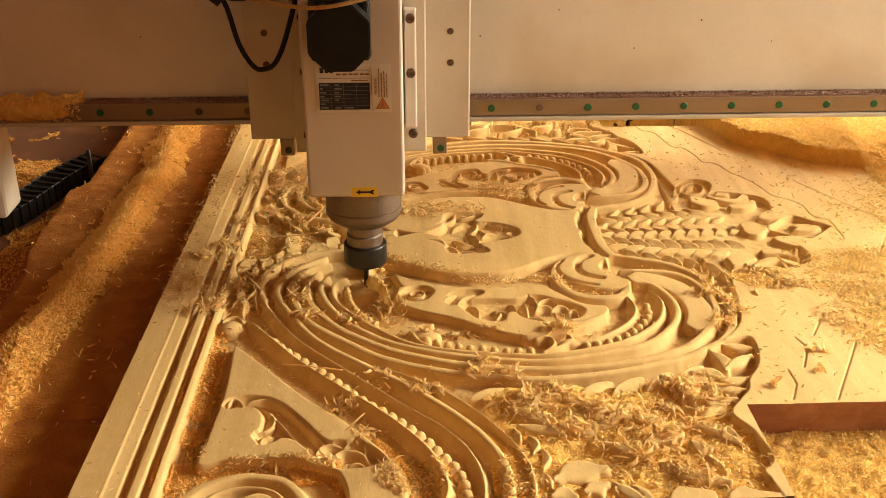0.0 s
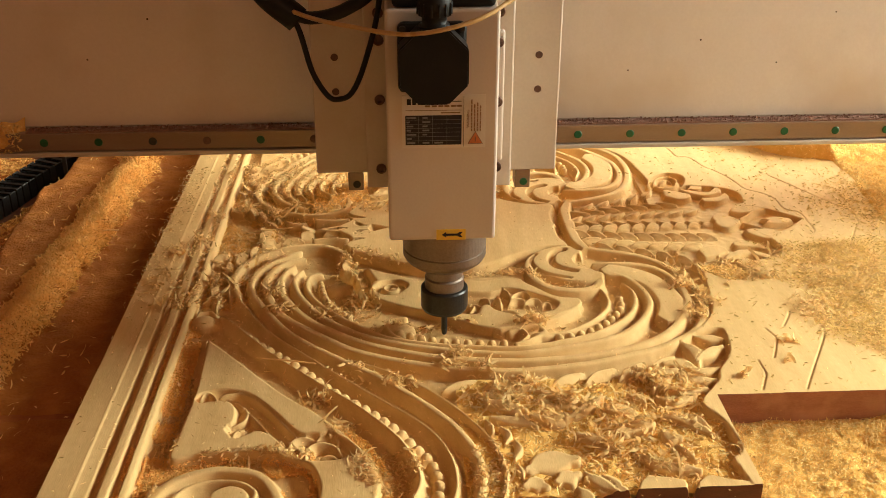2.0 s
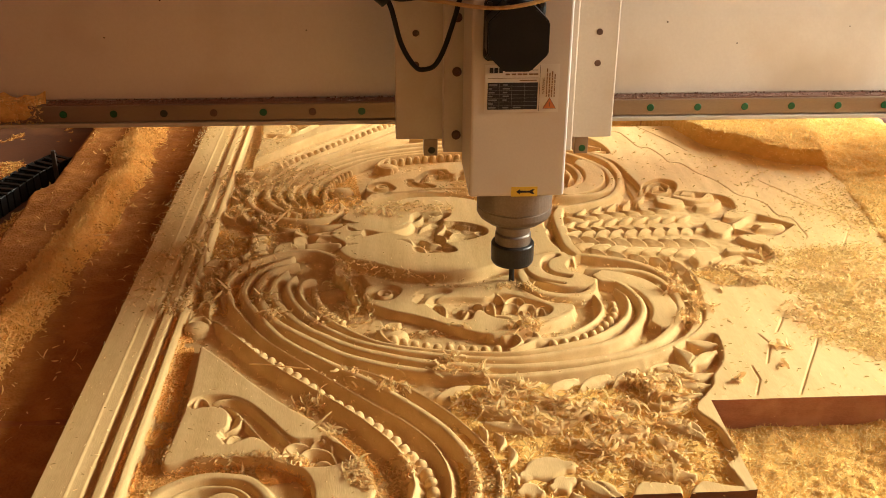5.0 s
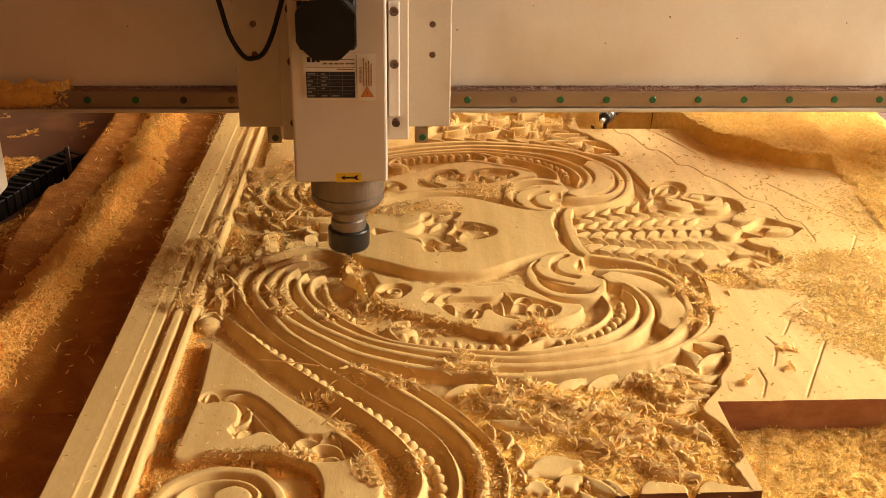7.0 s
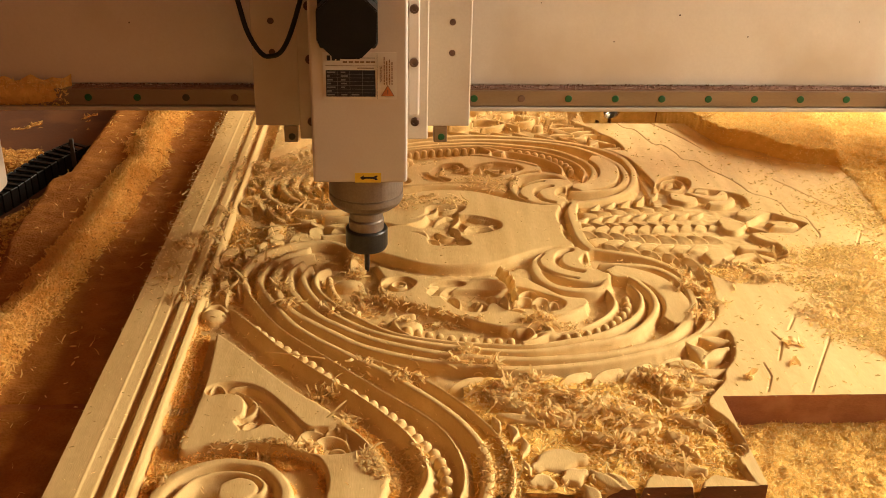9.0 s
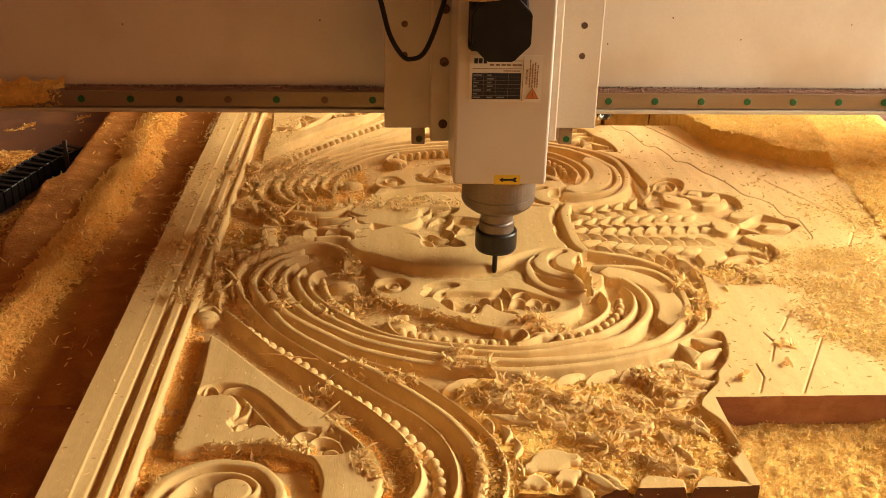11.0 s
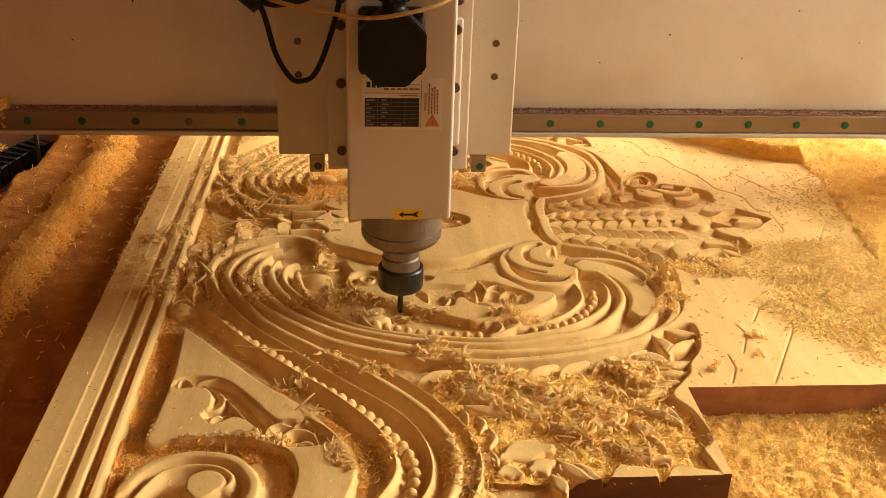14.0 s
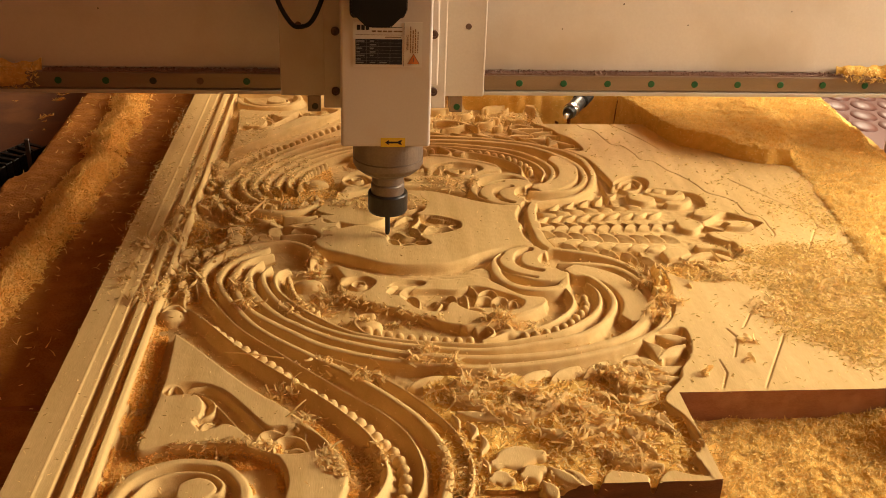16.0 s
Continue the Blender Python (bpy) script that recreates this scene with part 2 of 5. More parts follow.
def ease(a, b, x):
    t = np.clip((x - a) / (b - a), 0, 1)
    return t * t * (3 - 2 * t)

# ---- the workshop ----
BED, MID = -0.035, 0.381          # bed surface; the carving's axis of symmetry
X0, X1, Y0, Y1, FLOOR, ROOF = -2.2, 2.35, -2.6, 3.05, -0.78, 2.3


def slab(name, *dims, material="wall", kind="structure", label="", category=""):
    return tagged(part(name, box(*dims), M[material]), label, category, kind=kind)


tagged(slab("floor", X0 - 0.2, X1 + 0.2, Y0 - 0.2, Y1 + 0.2, FLOOR - 0.1, FLOOR, material="floor"), "brown dusty workshop floor", "floor")
# ceiling and walls are added out of view to hold and warm the light
tagged(slab("ceiling", X0 - 0.2, X1 + 0.2, Y0 - 0.2, Y1 + 0.2, ROOF, ROOF + 0.1), "unseen workshop ceiling that bounces warm light", "ceiling")
slab("wall_west", X0 - 0.15, X0, Y0, Y1, FLOOR, ROOF, label="unseen workshop wall that bounces warm light", category="wall")
slab("wall_south", X0 - 0.15, X1 + 0.15, Y0 - 0.15, Y0, FLOOR, ROOF, label="unseen workshop wall that bounces warm light", category="wall")
slab("wall_north", X0 - 0.15, X1 + 0.15, Y1, Y1 + 0.15, FLOOR, ROOF, label="unseen workshop wall that bounces warm light", category="wall")
wall_east = new("wall_east")
tagged(wall_east, "unseen workshop wall with a wide doorway", "wall", kind="structure")
for y0, y1, z0, z1 in ((Y0, -0.6, FLOOR, ROOF), (1.75, Y1, FLOOR, ROOF), (-0.6, 1.75, 1.65, ROOF)):
    part("wall_piece", box(X1, X1 + 0.15, y0, y1, z0, z1), M["wall"], wall_east)


# ---- machine bed ----
bed = tagged(new("machine_bed"), "router bed of brown board under sawdust", "machine bed")
part("bed_board", box(-0.193, 1.12, -0.75, 1.9, BED - 0.03, BED, 0.002), M["bed"], bed)
part("bed_frame", box(-0.185, 1.10, -0.73, 1.88, BED - 0.16, BED - 0.03, 0.004), M["frame"], bed)
for x in (-0.12, 1.0):
    for y in (-0.6, 1.7):
        part("leg", box(x, x + 0.1, y, y + 0.1, FLOOR, BED - 0.16, 0.004), M["frame"], bed)

# side tray with the drag chain, and the upright beside it
side = tagged(new("side_tray"), "dusty brown steel tray along the bed", "machine tray")
part("tray_floor", box(-0.52, -0.196, -0.5, 1.9, -0.105, -0.095, 0.002), M["tray"], side)
part("tray_wall", box(-0.53, -0.52, -0.5, 1.9, -0.105, -0.02, 0.002), M["frame"], side)
for y in (-0.4, 1.7):
    part("tray_leg", box(-0.44, -0.38, y, y + 0.06, FLOOR, -0.105, 0.003), M["frame"], side)
chain = tagged(new("drag_chain"), "black plastic drag chain full of sawdust", "cable chain")
route = spline([(-0.395, 0.50, -0.079), (-0.335, 0.585, -0.079), (-0.304, 0.650, -0.079), (-0.286, 0.717, -0.079), (-0.262, 0.785, -0.077), (-0.230, 0.838, -0.075)], 4)
link = None
for a, b in zip(route, route[1:]):
    m = look((a + b) / 2, b)          # the links run along their own z, with y up
    if link is None:
        bm = bmesh.new()
        for sx in (-0.020, 0.020):
            box(sx - 0.0013, sx + 0.0013, -0.0145, 0.0145, -0.0090, 0.0062, 0.0008, 1, bm)
            box(sx * 0.93 - 0.0010, sx * 0.93 + 0.0010, -0.0125, 0.0125, 0.0040, 0.0125, 0.0006, 1, bm)
        for sy in (-0.0125, 0.0125):
            box(-0.020, 0.020, sy - 0.0012, sy + 0.0012, -0.0040, 0.0030, 0.0006, 1, bm)
        link = part("chain_link", bm, M["black"], chain).data
        chain.children[0].matrix_basis = m
    else:
        ob = new("chain_link", link)
        ob.parent, ob.matrix_basis = chain, m
post = tagged(part("chain_post", box(-0.229, -0.223, 0.768, 0.774, -0.0955, -0.030, 0.001), M["frame"]), "thin dark steel post beside the drag chain", "post")

# embossed pink tiles leaning by the far corner of the bed
tiles = tagged(new("embossed_tiles"), "pink tiles with rows of raised ovals", "tile stack")
part("tile_body", box(1.30, 2.28, 1.1, 2.5, FLOOR, -0.31, 0.004), M["pink"], tiles)
for i in range(11):
    for j in range(7):
        bm = bmesh.new()
        bmesh.ops.create_uvsphere(bm, u_segments=16, v_segments=8, radius=1, matrix=pose(1.42 + 0.076 * i + 0.038 * (j % 2), 1.66 + 0.085 * j, -0.312) @ Matrix.Diagonal((0.034, 0.046, 0.012, 1)))
        part("oval", bm, M["pink"], tiles, smooth=True)


# ---- carved headboard blank: one half is carved stroke by stroke and mirrored about its axis ----
STEP = 0.0011
GX = np.arange(0.0, 0.9061, STEP)
GY = MID - np.arange(674)[::-1] * STEP          # from the near end up to the axis
H = np.zeros((len(GX), len(GY)))
FLOOR_Z = -0.0125


def path_of(points, steps=9):
    return np.array([p[:2] for p in spline([(x, y, 0) for x, y in points], steps)])


def window(p, margin):
    """The grid's slice round a path."""
    i0, i1 = np.searchsorted(GX, (p[:, 0].min() - margin, p[:, 0].max() + margin))
    j0, j1 = np.searchsorted(GY, (p[:, 1].min() - margin, p[:, 1].max() + margin))
    return slice(i0, max(i1, i0 + 1)), slice(j0, max(j1, j0 + 1))


def nearest(p, reach):
    """Distance to the path, place along it (0..1) and side, within reach of it."""
    w = window(p, reach)
    shape = H[w].shape
    d, t, side = np.full(shape, 9.0), np.zeros(shape), np.ones(shape)
    step = np.hypot(*np.diff(p, axis=0).T)
    s = np.concatenate([[0], np.cumsum(step)]) / max(step.sum(), 1e-9)
    for k in range(len(p) - 1):
        q = window(p[k:k + 2], reach)
        sub = (slice(q[0].start - w[0].start, q[0].stop - w[0].start), slice(q[1].start - w[1].start, q[1].stop - w[1].start))
        x, y = np.meshgrid(GX[q[0]], GY[q[1]], indexing="ij")
        if not x.size:
            continue
        v = p[k + 1] - p[k]
        u = np.clip(((x - p[k, 0]) * v[0] + (y - p[k, 1]) * v[1]) / max(v @ v, 1e-12), 0, 1)
        dx, dy = x - p[k, 0] - u * v[0], y - p[k, 1] - u * v[1]
        e = np.hypot(dx, dy)
        near = e < d[sub]
        d[sub] = np.where(near, e, d[sub])
        t[sub] = np.where(near, s[k] + u * (s[k + 1] - s[k]), t[sub])
        side[sub] = np.where(near, np.sign(v[0] * dy - v[1] * dx), side[sub])
    return w, d, t, side


def inside(p, w):
    x, y = np.meshgrid(GX[w[0]], GY[w[1]], indexing="ij")
    odd = np.zeros(x.shape, bool)
    for (ax, ay), (bx, by) in zip(p, np.roll(p, -1, 0)):
        if ay != by:
            odd ^= ((ay > y) != (by > y)) & (x < (bx - ax) * (y - ay) / (by - ay) + ax)
    return odd


def closed(points):
    return path_of([*points, points[0]], 6)


def pocket(points, depth, wall=0.0045):
    p = closed(points)
    w, d, _, _ = nearest(p, 0.0085)
    z = depth * (1 - (1 - np.clip(d / wall, 0, 1)) ** 2)
    H[w] = np.where(inside(p, w), np.minimum(H[w], z), H[w])


def island(points, top, soft=0.0028):
    p = closed(points)
    w, d, _, _ = nearest(p, soft + 0.001)
    z = FLOOR_Z + (top - FLOOR_Z) * (1 - (1 - np.clip(d / soft, 0, 1)) ** 2.2)
    H[w] = np.where(inside(p, w), np.maximum(H[w], z), H[w])


def ridge(points, top, flat, width, flank=0.0060):
    """A strand with a narrow flat crest and coved flanks, as a round cutter leaves them."""
    reach = flat + max(0.42 * (width - flat), flank)
    w, d, t, _ = nearest(path_of(points), reach + 0.001)
    taper = np.clip(np.minimum(t, 1 - t) / 0.06, 0, 1) ** 0.85 * 0.9 + 0.1
    f, g = (0.64 if flat < 0.012 else 1.0) * flat * taper, reach * taper
    u = np.clip((d - f) / np.maximum(g - f, 1e-6), 0, 1)
    z = top - 0.0004 * (d / np.maximum(f, 1e-6)).clip(0, 1) ** 2 - (top - FLOOR_Z) * (1 - (1 - u) ** 1.75)
    H[w] = np.where(d < g, np.maximum(H[w], z), H[w])


def groove(points, depth, width):
    w, d, _, _ = nearest(path_of(points), width)
    H[w] = np.where(d < width, np.minimum(H[w], depth * (1 - (d / width) ** 2)), H[w])


def leaf(points, width, top, spread=0.82, tilt=0.34):
    """A pointed leaf, scooped up towards one margin."""
    w, d, t, side = nearest(path_of(points), 1.2 * width)
    half = spread * width * np.clip(np.sin(math.pi * np.clip(t, 0.03, 0.985) ** 0.85), 0.12, 1)
    u = np.clip(d / half, 0, 1)
    z = FLOOR_Z + (top - FLOOR_Z) * (1 - u ** 8) * (1 - tilt + tilt * side * u) * (0.86 + 0.14 * np.sin(math.pi * t))
    H[w] = np.where((d < half) & (z > H[w] - 0.0040), z, H[w])


def petal(points, width, top):
    """A blunt, smooth, nearly flat leaf."""
    w, d, t, side = nearest(path_of(points), 1.2 * width)
    half = 0.85 * width * np.clip(np.sin(math.pi * np.clip(t, 0.06, 0.94)), 0.3, 1) ** 0.7
    u = np.clip(d / half, 0, 1)
    z = FLOOR_Z + (top - FLOOR_Z) * (1 - u ** 7) * (0.86 + 0.14 * side * u)
    H[w] = np.where((d < half) & (z > H[w] - 0.0035), z, H[w])


def dome(cx, cy, rx, ry, top, rise):
    w = window(np.array([(cx, cy)]), max(rx, ry))
    x, y = np.meshgrid(GX[w[0]], GY[w[1]], indexing="ij")
    q = ((x - cx) / rx) ** 2 + ((y - cy) / ry) ** 2
    H[w] = np.where(q < 1, np.maximum(H[w], top - rise * (1 - np.sqrt(np.clip(1 - q, 0, 1)))), H[w])


def along(points, gap):
    """Evenly spaced places on a path, with the direction there."""
    p = path_of(points, 24)
    s = np.concatenate([[0], np.cumsum(np.hypot(*np.diff(p, axis=0).T))])
    n = max(int(s[-1] / gap), 1)
    for v in np.linspace(0, s[-1], n + 1):
        a = np.array([np.interp(v, s, p[:, k]) for k in (0, 1)])
        b = np.array([np.interp(v + 0.002, s, p[:, k]) for k in (0, 1)]) - np.array([np.interp(v - 0.002, s, p[:, k]) for k in (0, 1)])
        yield a, math.atan2(b[1], b[0])


def beads(points, radius, base, gap):
    for (x, y), _ in along(points, gap):
        dome(x, y, radius, radius, base + radius, radius)


def knob(points, rx, ry, top):
    dome(*points[0], rx, ry, top, 0.008)


def ringlet(points, radius, top):
    (cx, cy), = points
    ridge([(cx + radius * math.cos(a), cy + radius * math.sin(a)) for a in np.linspace(0, 2 * math.pi, 9)], top, 0.0012, 0.0035)


def scales(points, gap, width, slant):
    for (x, y), a in along(points, gap):
        b, r = a + slant, gap * 0.72
        leaf([(x - r * math.cos(b), y - r * math.sin(b)), (x + 0.002 * math.sin(b), y - 0.002 * math.cos(b)), (x + r * math.cos(b), y + r * math.sin(b))], width, -0.0004, 0.68, 0.46)


# ground of the carving
pocket([(0.067, -0.027), (0.068, 0.035), (0.069, 0.105), (0.07, 0.186), (0.069, 0.264), (0.069, 0.353), (0.069, 0.402), (0.129, 0.405), (0.198, 0.405), (0.324, 0.403), (0.539, 0.401), (0.797, 0.402), (0.797, 0.392), (0.791, 0.383), (0.774, 0.366), (0.754, 0.348), (0.733, 0.337), (0.723, 0.346), (0.731, 0.330), (0.735, 0.302), (0.726, 0.283), (0.698, 0.271), (0.673, 0.267), (0.653, 0.286), (0.667, 0.269), (0.677, 0.243), (0.672, 0.226), (0.653, 0.222), (0.631, 0.241), (0.620, 0.265), (0.626, 0.251), (0.614, 0.167), (0.599, 0.134), (0.582, 0.114), (0.609, 0.12), (0.61, 0.096), (0.602, 0.067), (0.586, 0.043), (0.581, 0.027), (0.568, 0.01), (0.554, -0.012), (0.566, -0.04), (0.569, -0.08), (0.558, -0.091), (0.558, -0.1), (0.56, -0.11), (0.56, -0.18), (0.43, -0.18), (0.242, -0.172), (0.054, -0.164), (0.063, -0.111)], FLOOR_Z)
# channel beside the border
pocket([(0.062, 0.162), (0.075, 0.161), (0.08, -0.098), (0.074, -0.177), (0.057, -0.176), (0.061, -0.09)], FLOOR_Z)
# spandrel with its sunk leaf
island([(0.093, 0.129), (0.127, 0.088), (0.151, 0.057), (0.18, 0.022), (0.208, -0.006), (0.231, -0.033), (0.254, -0.066), (0.264, -0.09), (0.267, -0.112), (0.259, -0.147), (0.243, -0.184), (0.205, -0.183), (0.214, -0.138), (0.216, -0.11), (0.207, -0.084), (0.188, -0.072), (0.164, -0.065), (0.118, -0.066), (0.091, -0.07), (0.092, -0.036), (0.096, 0.034)], -0.0005)
pocket([(0.097, 0.02), (0.108, 0.031), (0.128, 0.033), (0.15, 0.023), (0.173, -0.005), (0.195, -0.036), (0.209, -0.038), (0.232, -0.045), (0.248, -0.066), (0.24, -0.074), (0.221, -0.079), (0.202, -0.076), (0.188, -0.064), (0.176, -0.046), (0.161, -0.034), (0.147, -0.042), (0.138, -0.04), (0.131, -0.029), (0.137, -0.018), (0.136, 0.001), (0.129, 0.012), (0.116, 0.013), (0.104, 0.011)], -0.0090, wall=0.0070)
ridge([(0.119, 0.022), (0.127, 0.026), (0.139, 0.027), (0.154, 0.016), (0.172, -0.008), (0.187, -0.032), (0.194, -0.041)], -0.0015, 0.0006, 0.006, flank=0.0065)
ridge([(0.124, 0.019), (0.135, 0.015), (0.146, 0.002), (0.158, -0.017), (0.174, -0.042), (0.183, -0.053)], -0.0018, 0.0006, 0.006, flank=0.0065)
ridge([(0.103, 0.019), (0.107, 0.029), (0.114, 0.026), (0.120, 0.013)], -0.002, 0.001, 0.004, flank=0.003)
leaf([(0.145, 0.007), (0.143, -0.014), (0.130, -0.025)], 0.0085, -0.0006)
leaf([(0.150, -0.025), (0.139, -0.030), (0.138, -0.045)], 0.006, -0.0008)
leaf([(0.157, -0.032), (0.147, -0.037), (0.141, -0.045)], 0.006, -0.001)
leaf([(0.189, -0.065), (0.197, -0.047), (0.214, -0.046)], 0.0085, -0.0004, tilt=0.5)
leaf([(0.210, -0.049), (0.222, -0.042), (0.231, -0.059)], 0.0070, -0.0004, tilt=0.5)
leaf([(0.205, -0.071), (0.210, -0.056), (0.224, -0.057), (0.235, -0.071)], 0.0080, -0.0004, tilt=0.5)
leaf([(0.191, -0.059), (0.197, -0.063), (0.204, -0.074)], 0.007, -0.0008)
leaf([(0.213, -0.073), (0.224, -0.071), (0.234, -0.078)], 0.005, -0.0008)
# lower volute
ridge([(0.08, -0.139), (0.09, -0.11), (0.104, -0.095), (0.128, -0.085), (0.153, -0.087), (0.168, -0.094), (0.179, -0.109), (0.185, -0.125), (0.183, -0.143), (0.174, -0.159)], -0.001, 0.006, 0.01)
ridge([(0.093, -0.14), (0.107, -0.111), (0.121, -0.101), (0.138, -0.098), (0.155, -0.102), (0.166, -0.113), (0.165, -0.124), (0.157, -0.13)], -0.002, 0.0025, 0.006)
island([(0.13, -0.131), (0.131, -0.114), (0.144, -0.105), (0.157, -0.108), (0.164, -0.119), (0.159, -0.132), (0.143, -0.145)], -0.001, soft=0.003)
# beaded S band
ridge([(0.099, 0.175), (0.114, 0.158), (0.162, 0.092), (0.207, 0.042), (0.241, 0.006), (0.267, -0.027), (0.285, -0.056), (0.295, -0.085), (0.298, -0.108), (0.291, -0.131), (0.276, -0.157)], -0.0005, 0.0014, 0.0066, flank=0.0100)
ridge([(0.106, 0.243), (0.117, 0.206), (0.153, 0.139), (0.194, 0.090), (0.239, 0.040), (0.270, 0.007), (0.295, -0.019), (0.313, -0.045), (0.322, -0.067), (0.327, -0.092), (0.327, -0.115), (0.322, -0.135), (0.309, -0.159)], -0.0014, 0.0012, 0.0065, flank=0.0080)
beads([(0.132, 0.137), (0.148, 0.116), (0.186, 0.076), (0.221, 0.032), (0.253, -0), (0.278, -0.03), (0.294, -0.056), (0.306, -0.076), (0.312, -0.099), (0.312, -0.121), (0.307, -0.139), (0.298, -0.158)], 0.0057, -0.0082, 0.0126)
ridge([(0.124, 0.24), (0.133, 0.209), (0.164, 0.149), (0.186, 0.120), (0.216, 0.091), (0.238, 0.071), (0.262, 0.050), (0.304, 0.004), (0.331, -0.035), (0.346, -0.074), (0.348, -0.105), (0.342, -0.137), (0.331, -0.16)], -0.0008, 0.0046, 0.0095, flank=0.0070)
ridge([(0.235, 0.082), (0.289, 0.046), (0.326, 0.005), (0.347, -0.028), (0.36, -0.054), (0.367, -0.081), (0.368, -0.107), (0.364, -0.128), (0.353, -0.157)], -0.0014, 0.0012, 0.006, flank=0.0070)
# great C scroll
ridge([(0.222, 0.281), (0.226, 0.302), (0.219, 0.32), (0.2, 0.334), (0.175, 0.336), (0.141, 0.324), (0.113, 0.293), (0.104, 0.261), (0.106, 0.24), (0.117, 0.207)], -0.001, 0.005, 0.0082)
ridge([(0.175, 0.321), (0.144, 0.297), (0.129, 0.27), (0.124, 0.24), (0.131, 0.215)], -0.001, 0.0048, 0.008)
ridge([(0.18, 0.305), (0.157, 0.292), (0.144, 0.27), (0.14, 0.239), (0.148, 0.208), (0.166, 0.168), (0.212, 0.121), (0.242, 0.096), (0.284, 0.076), (0.322, 0.064), (0.375, 0.054), (0.419, 0.055), (0.476, 0.065), (0.537, 0.087), (0.58, 0.116), (0.6, 0.146), (0.606, 0.175), (0.606, 0.207), (0.593, 0.254), (0.568, 0.287), (0.521, 0.308), (0.482, 0.314)], -0.001, 0.0056, 0.0088)
ridge([(0.17, 0.288), (0.157, 0.26), (0.157, 0.235), (0.164, 0.207), (0.188, 0.166), (0.211, 0.141), (0.248, 0.112), (0.285, 0.094), (0.323, 0.081), (0.377, 0.072), (0.421, 0.071), (0.479, 0.079), (0.532, 0.099), (0.564, 0.128), (0.585, 0.161), (0.593, 0.189), (0.59, 0.23), (0.569, 0.263), (0.528, 0.273), (0.495, 0.271)], -0.001, 0.0054, 0.0084)
ridge([(0.56, 0.138), (0.571, 0.164), (0.574, 0.193), (0.565, 0.227), (0.543, 0.25), (0.512, 0.259)], -0.0015, 0.013, 0.0165)
ridge([(0.18, 0.276), (0.171, 0.25), (0.177, 0.22), (0.191, 0.189), (0.209, 0.162), (0.235, 0.136), (0.257, 0.121), (0.291, 0.106), (0.346, 0.091), (0.401, 0.085), (0.452, 0.095), (0.503, 0.113), (0.533, 0.142), (0.549, 0.173), (0.551, 0.203), (0.54, 0.234), (0.521, 0.253)], -0.0012, 0.0044, 0.007)
ridge([(0.201, 0.27), (0.187, 0.254), (0.186, 0.229), (0.194, 0.207), (0.208, 0.185), (0.233, 0.155), (0.268, 0.124), (0.307, 0.109), (0.346, 0.101), (0.402, 0.096), (0.444, 0.105), (0.487, 0.122), (0.52, 0.151), (0.534, 0.176), (0.538, 0.203), (0.53, 0.229)], -0.0015, 0.003, 0.0055)
beads([(0.2, 0.245), (0.205, 0.218), (0.215, 0.192), (0.233, 0.167)], 0.004, -0.006, 0.0085)
beads([(0.285, 0.133), (0.308, 0.121), (0.332, 0.114), (0.364, 0.109), (0.388, 0.108)], 0.0046, -0.006, 0.0118)
beads([(0.445, 0.115), (0.47, 0.123), (0.493, 0.138), (0.508, 0.156), (0.519, 0.175), (0.521, 0.193)], 0.0048, -0.006, 0.011)
ridge([(0.504, 0.217), (0.508, 0.188), (0.499, 0.163), (0.476, 0.139), (0.451, 0.124), (0.428, 0.118)], -0.002, 0.0022, 0.006)
knob([(0.222, 0.234)], 0.017, 0.01, -0.0015)
knob([(0.284, 0.145)], 0.017, 0.011, -0.002)
ridge([(0.294, 0.161), (0.28, 0.159), (0.272, 0.145), (0.279, 0.127), (0.29, 0.117)], -0.002, 0.0018, 0.0045)
ridge([(0.393, 0.128), (0.408, 0.132), (0.413, 0.118), (0.402, 0.103)], -0.002, 0.0018, 0.0045)
knob([(0.428, 0.12)], 0.014, 0.008, -0.001)
ridge([(0.397, 0.1), (0.415, 0.109), (0.431, 0.123), (0.427, 0.135)], -0.001, 0.003, 0.006)
# volute: a nearly flat disc with two spiral cuts
ridge([(0.512, 0.239), (0.498, 0.215), (0.472, 0.21), (0.445, 0.222), (0.433, 0.25), (0.435, 0.279), (0.453, 0.304), (0.482, 0.314), (0.515, 0.311)], -0.0007, 0.0070, 0.0105)
island([(0.433, 0.284), (0.440, 0.300), (0.455, 0.312), (0.480, 0.318), (0.501, 0.313), (0.499, 0.289), (0.506, 0.260), (0.517, 0.248), (0.509, 0.232), (0.491, 0.226), (0.466, 0.231), (0.447, 0.247), (0.436, 0.263)], -0.0006, soft=0.0045)
groove([(0.445, 0.299), (0.438, 0.287), (0.438, 0.271), (0.446, 0.255), (0.461, 0.244), (0.476, 0.238)], -0.006, 0.0026)
groove([(0.479, 0.310), (0.468, 0.303), (0.462, 0.291), (0.461, 0.276), (0.466, 0.265), (0.476, 0.258), (0.484, 0.255)], -0.0085, 0.0046)
pocket([(0.485, 0.286), (0.493, 0.298), (0.498, 0.292), (0.506, 0.274), (0.503, 0.260), (0.494, 0.261), (0.487, 0.272)], -0.008, wall=0.003)
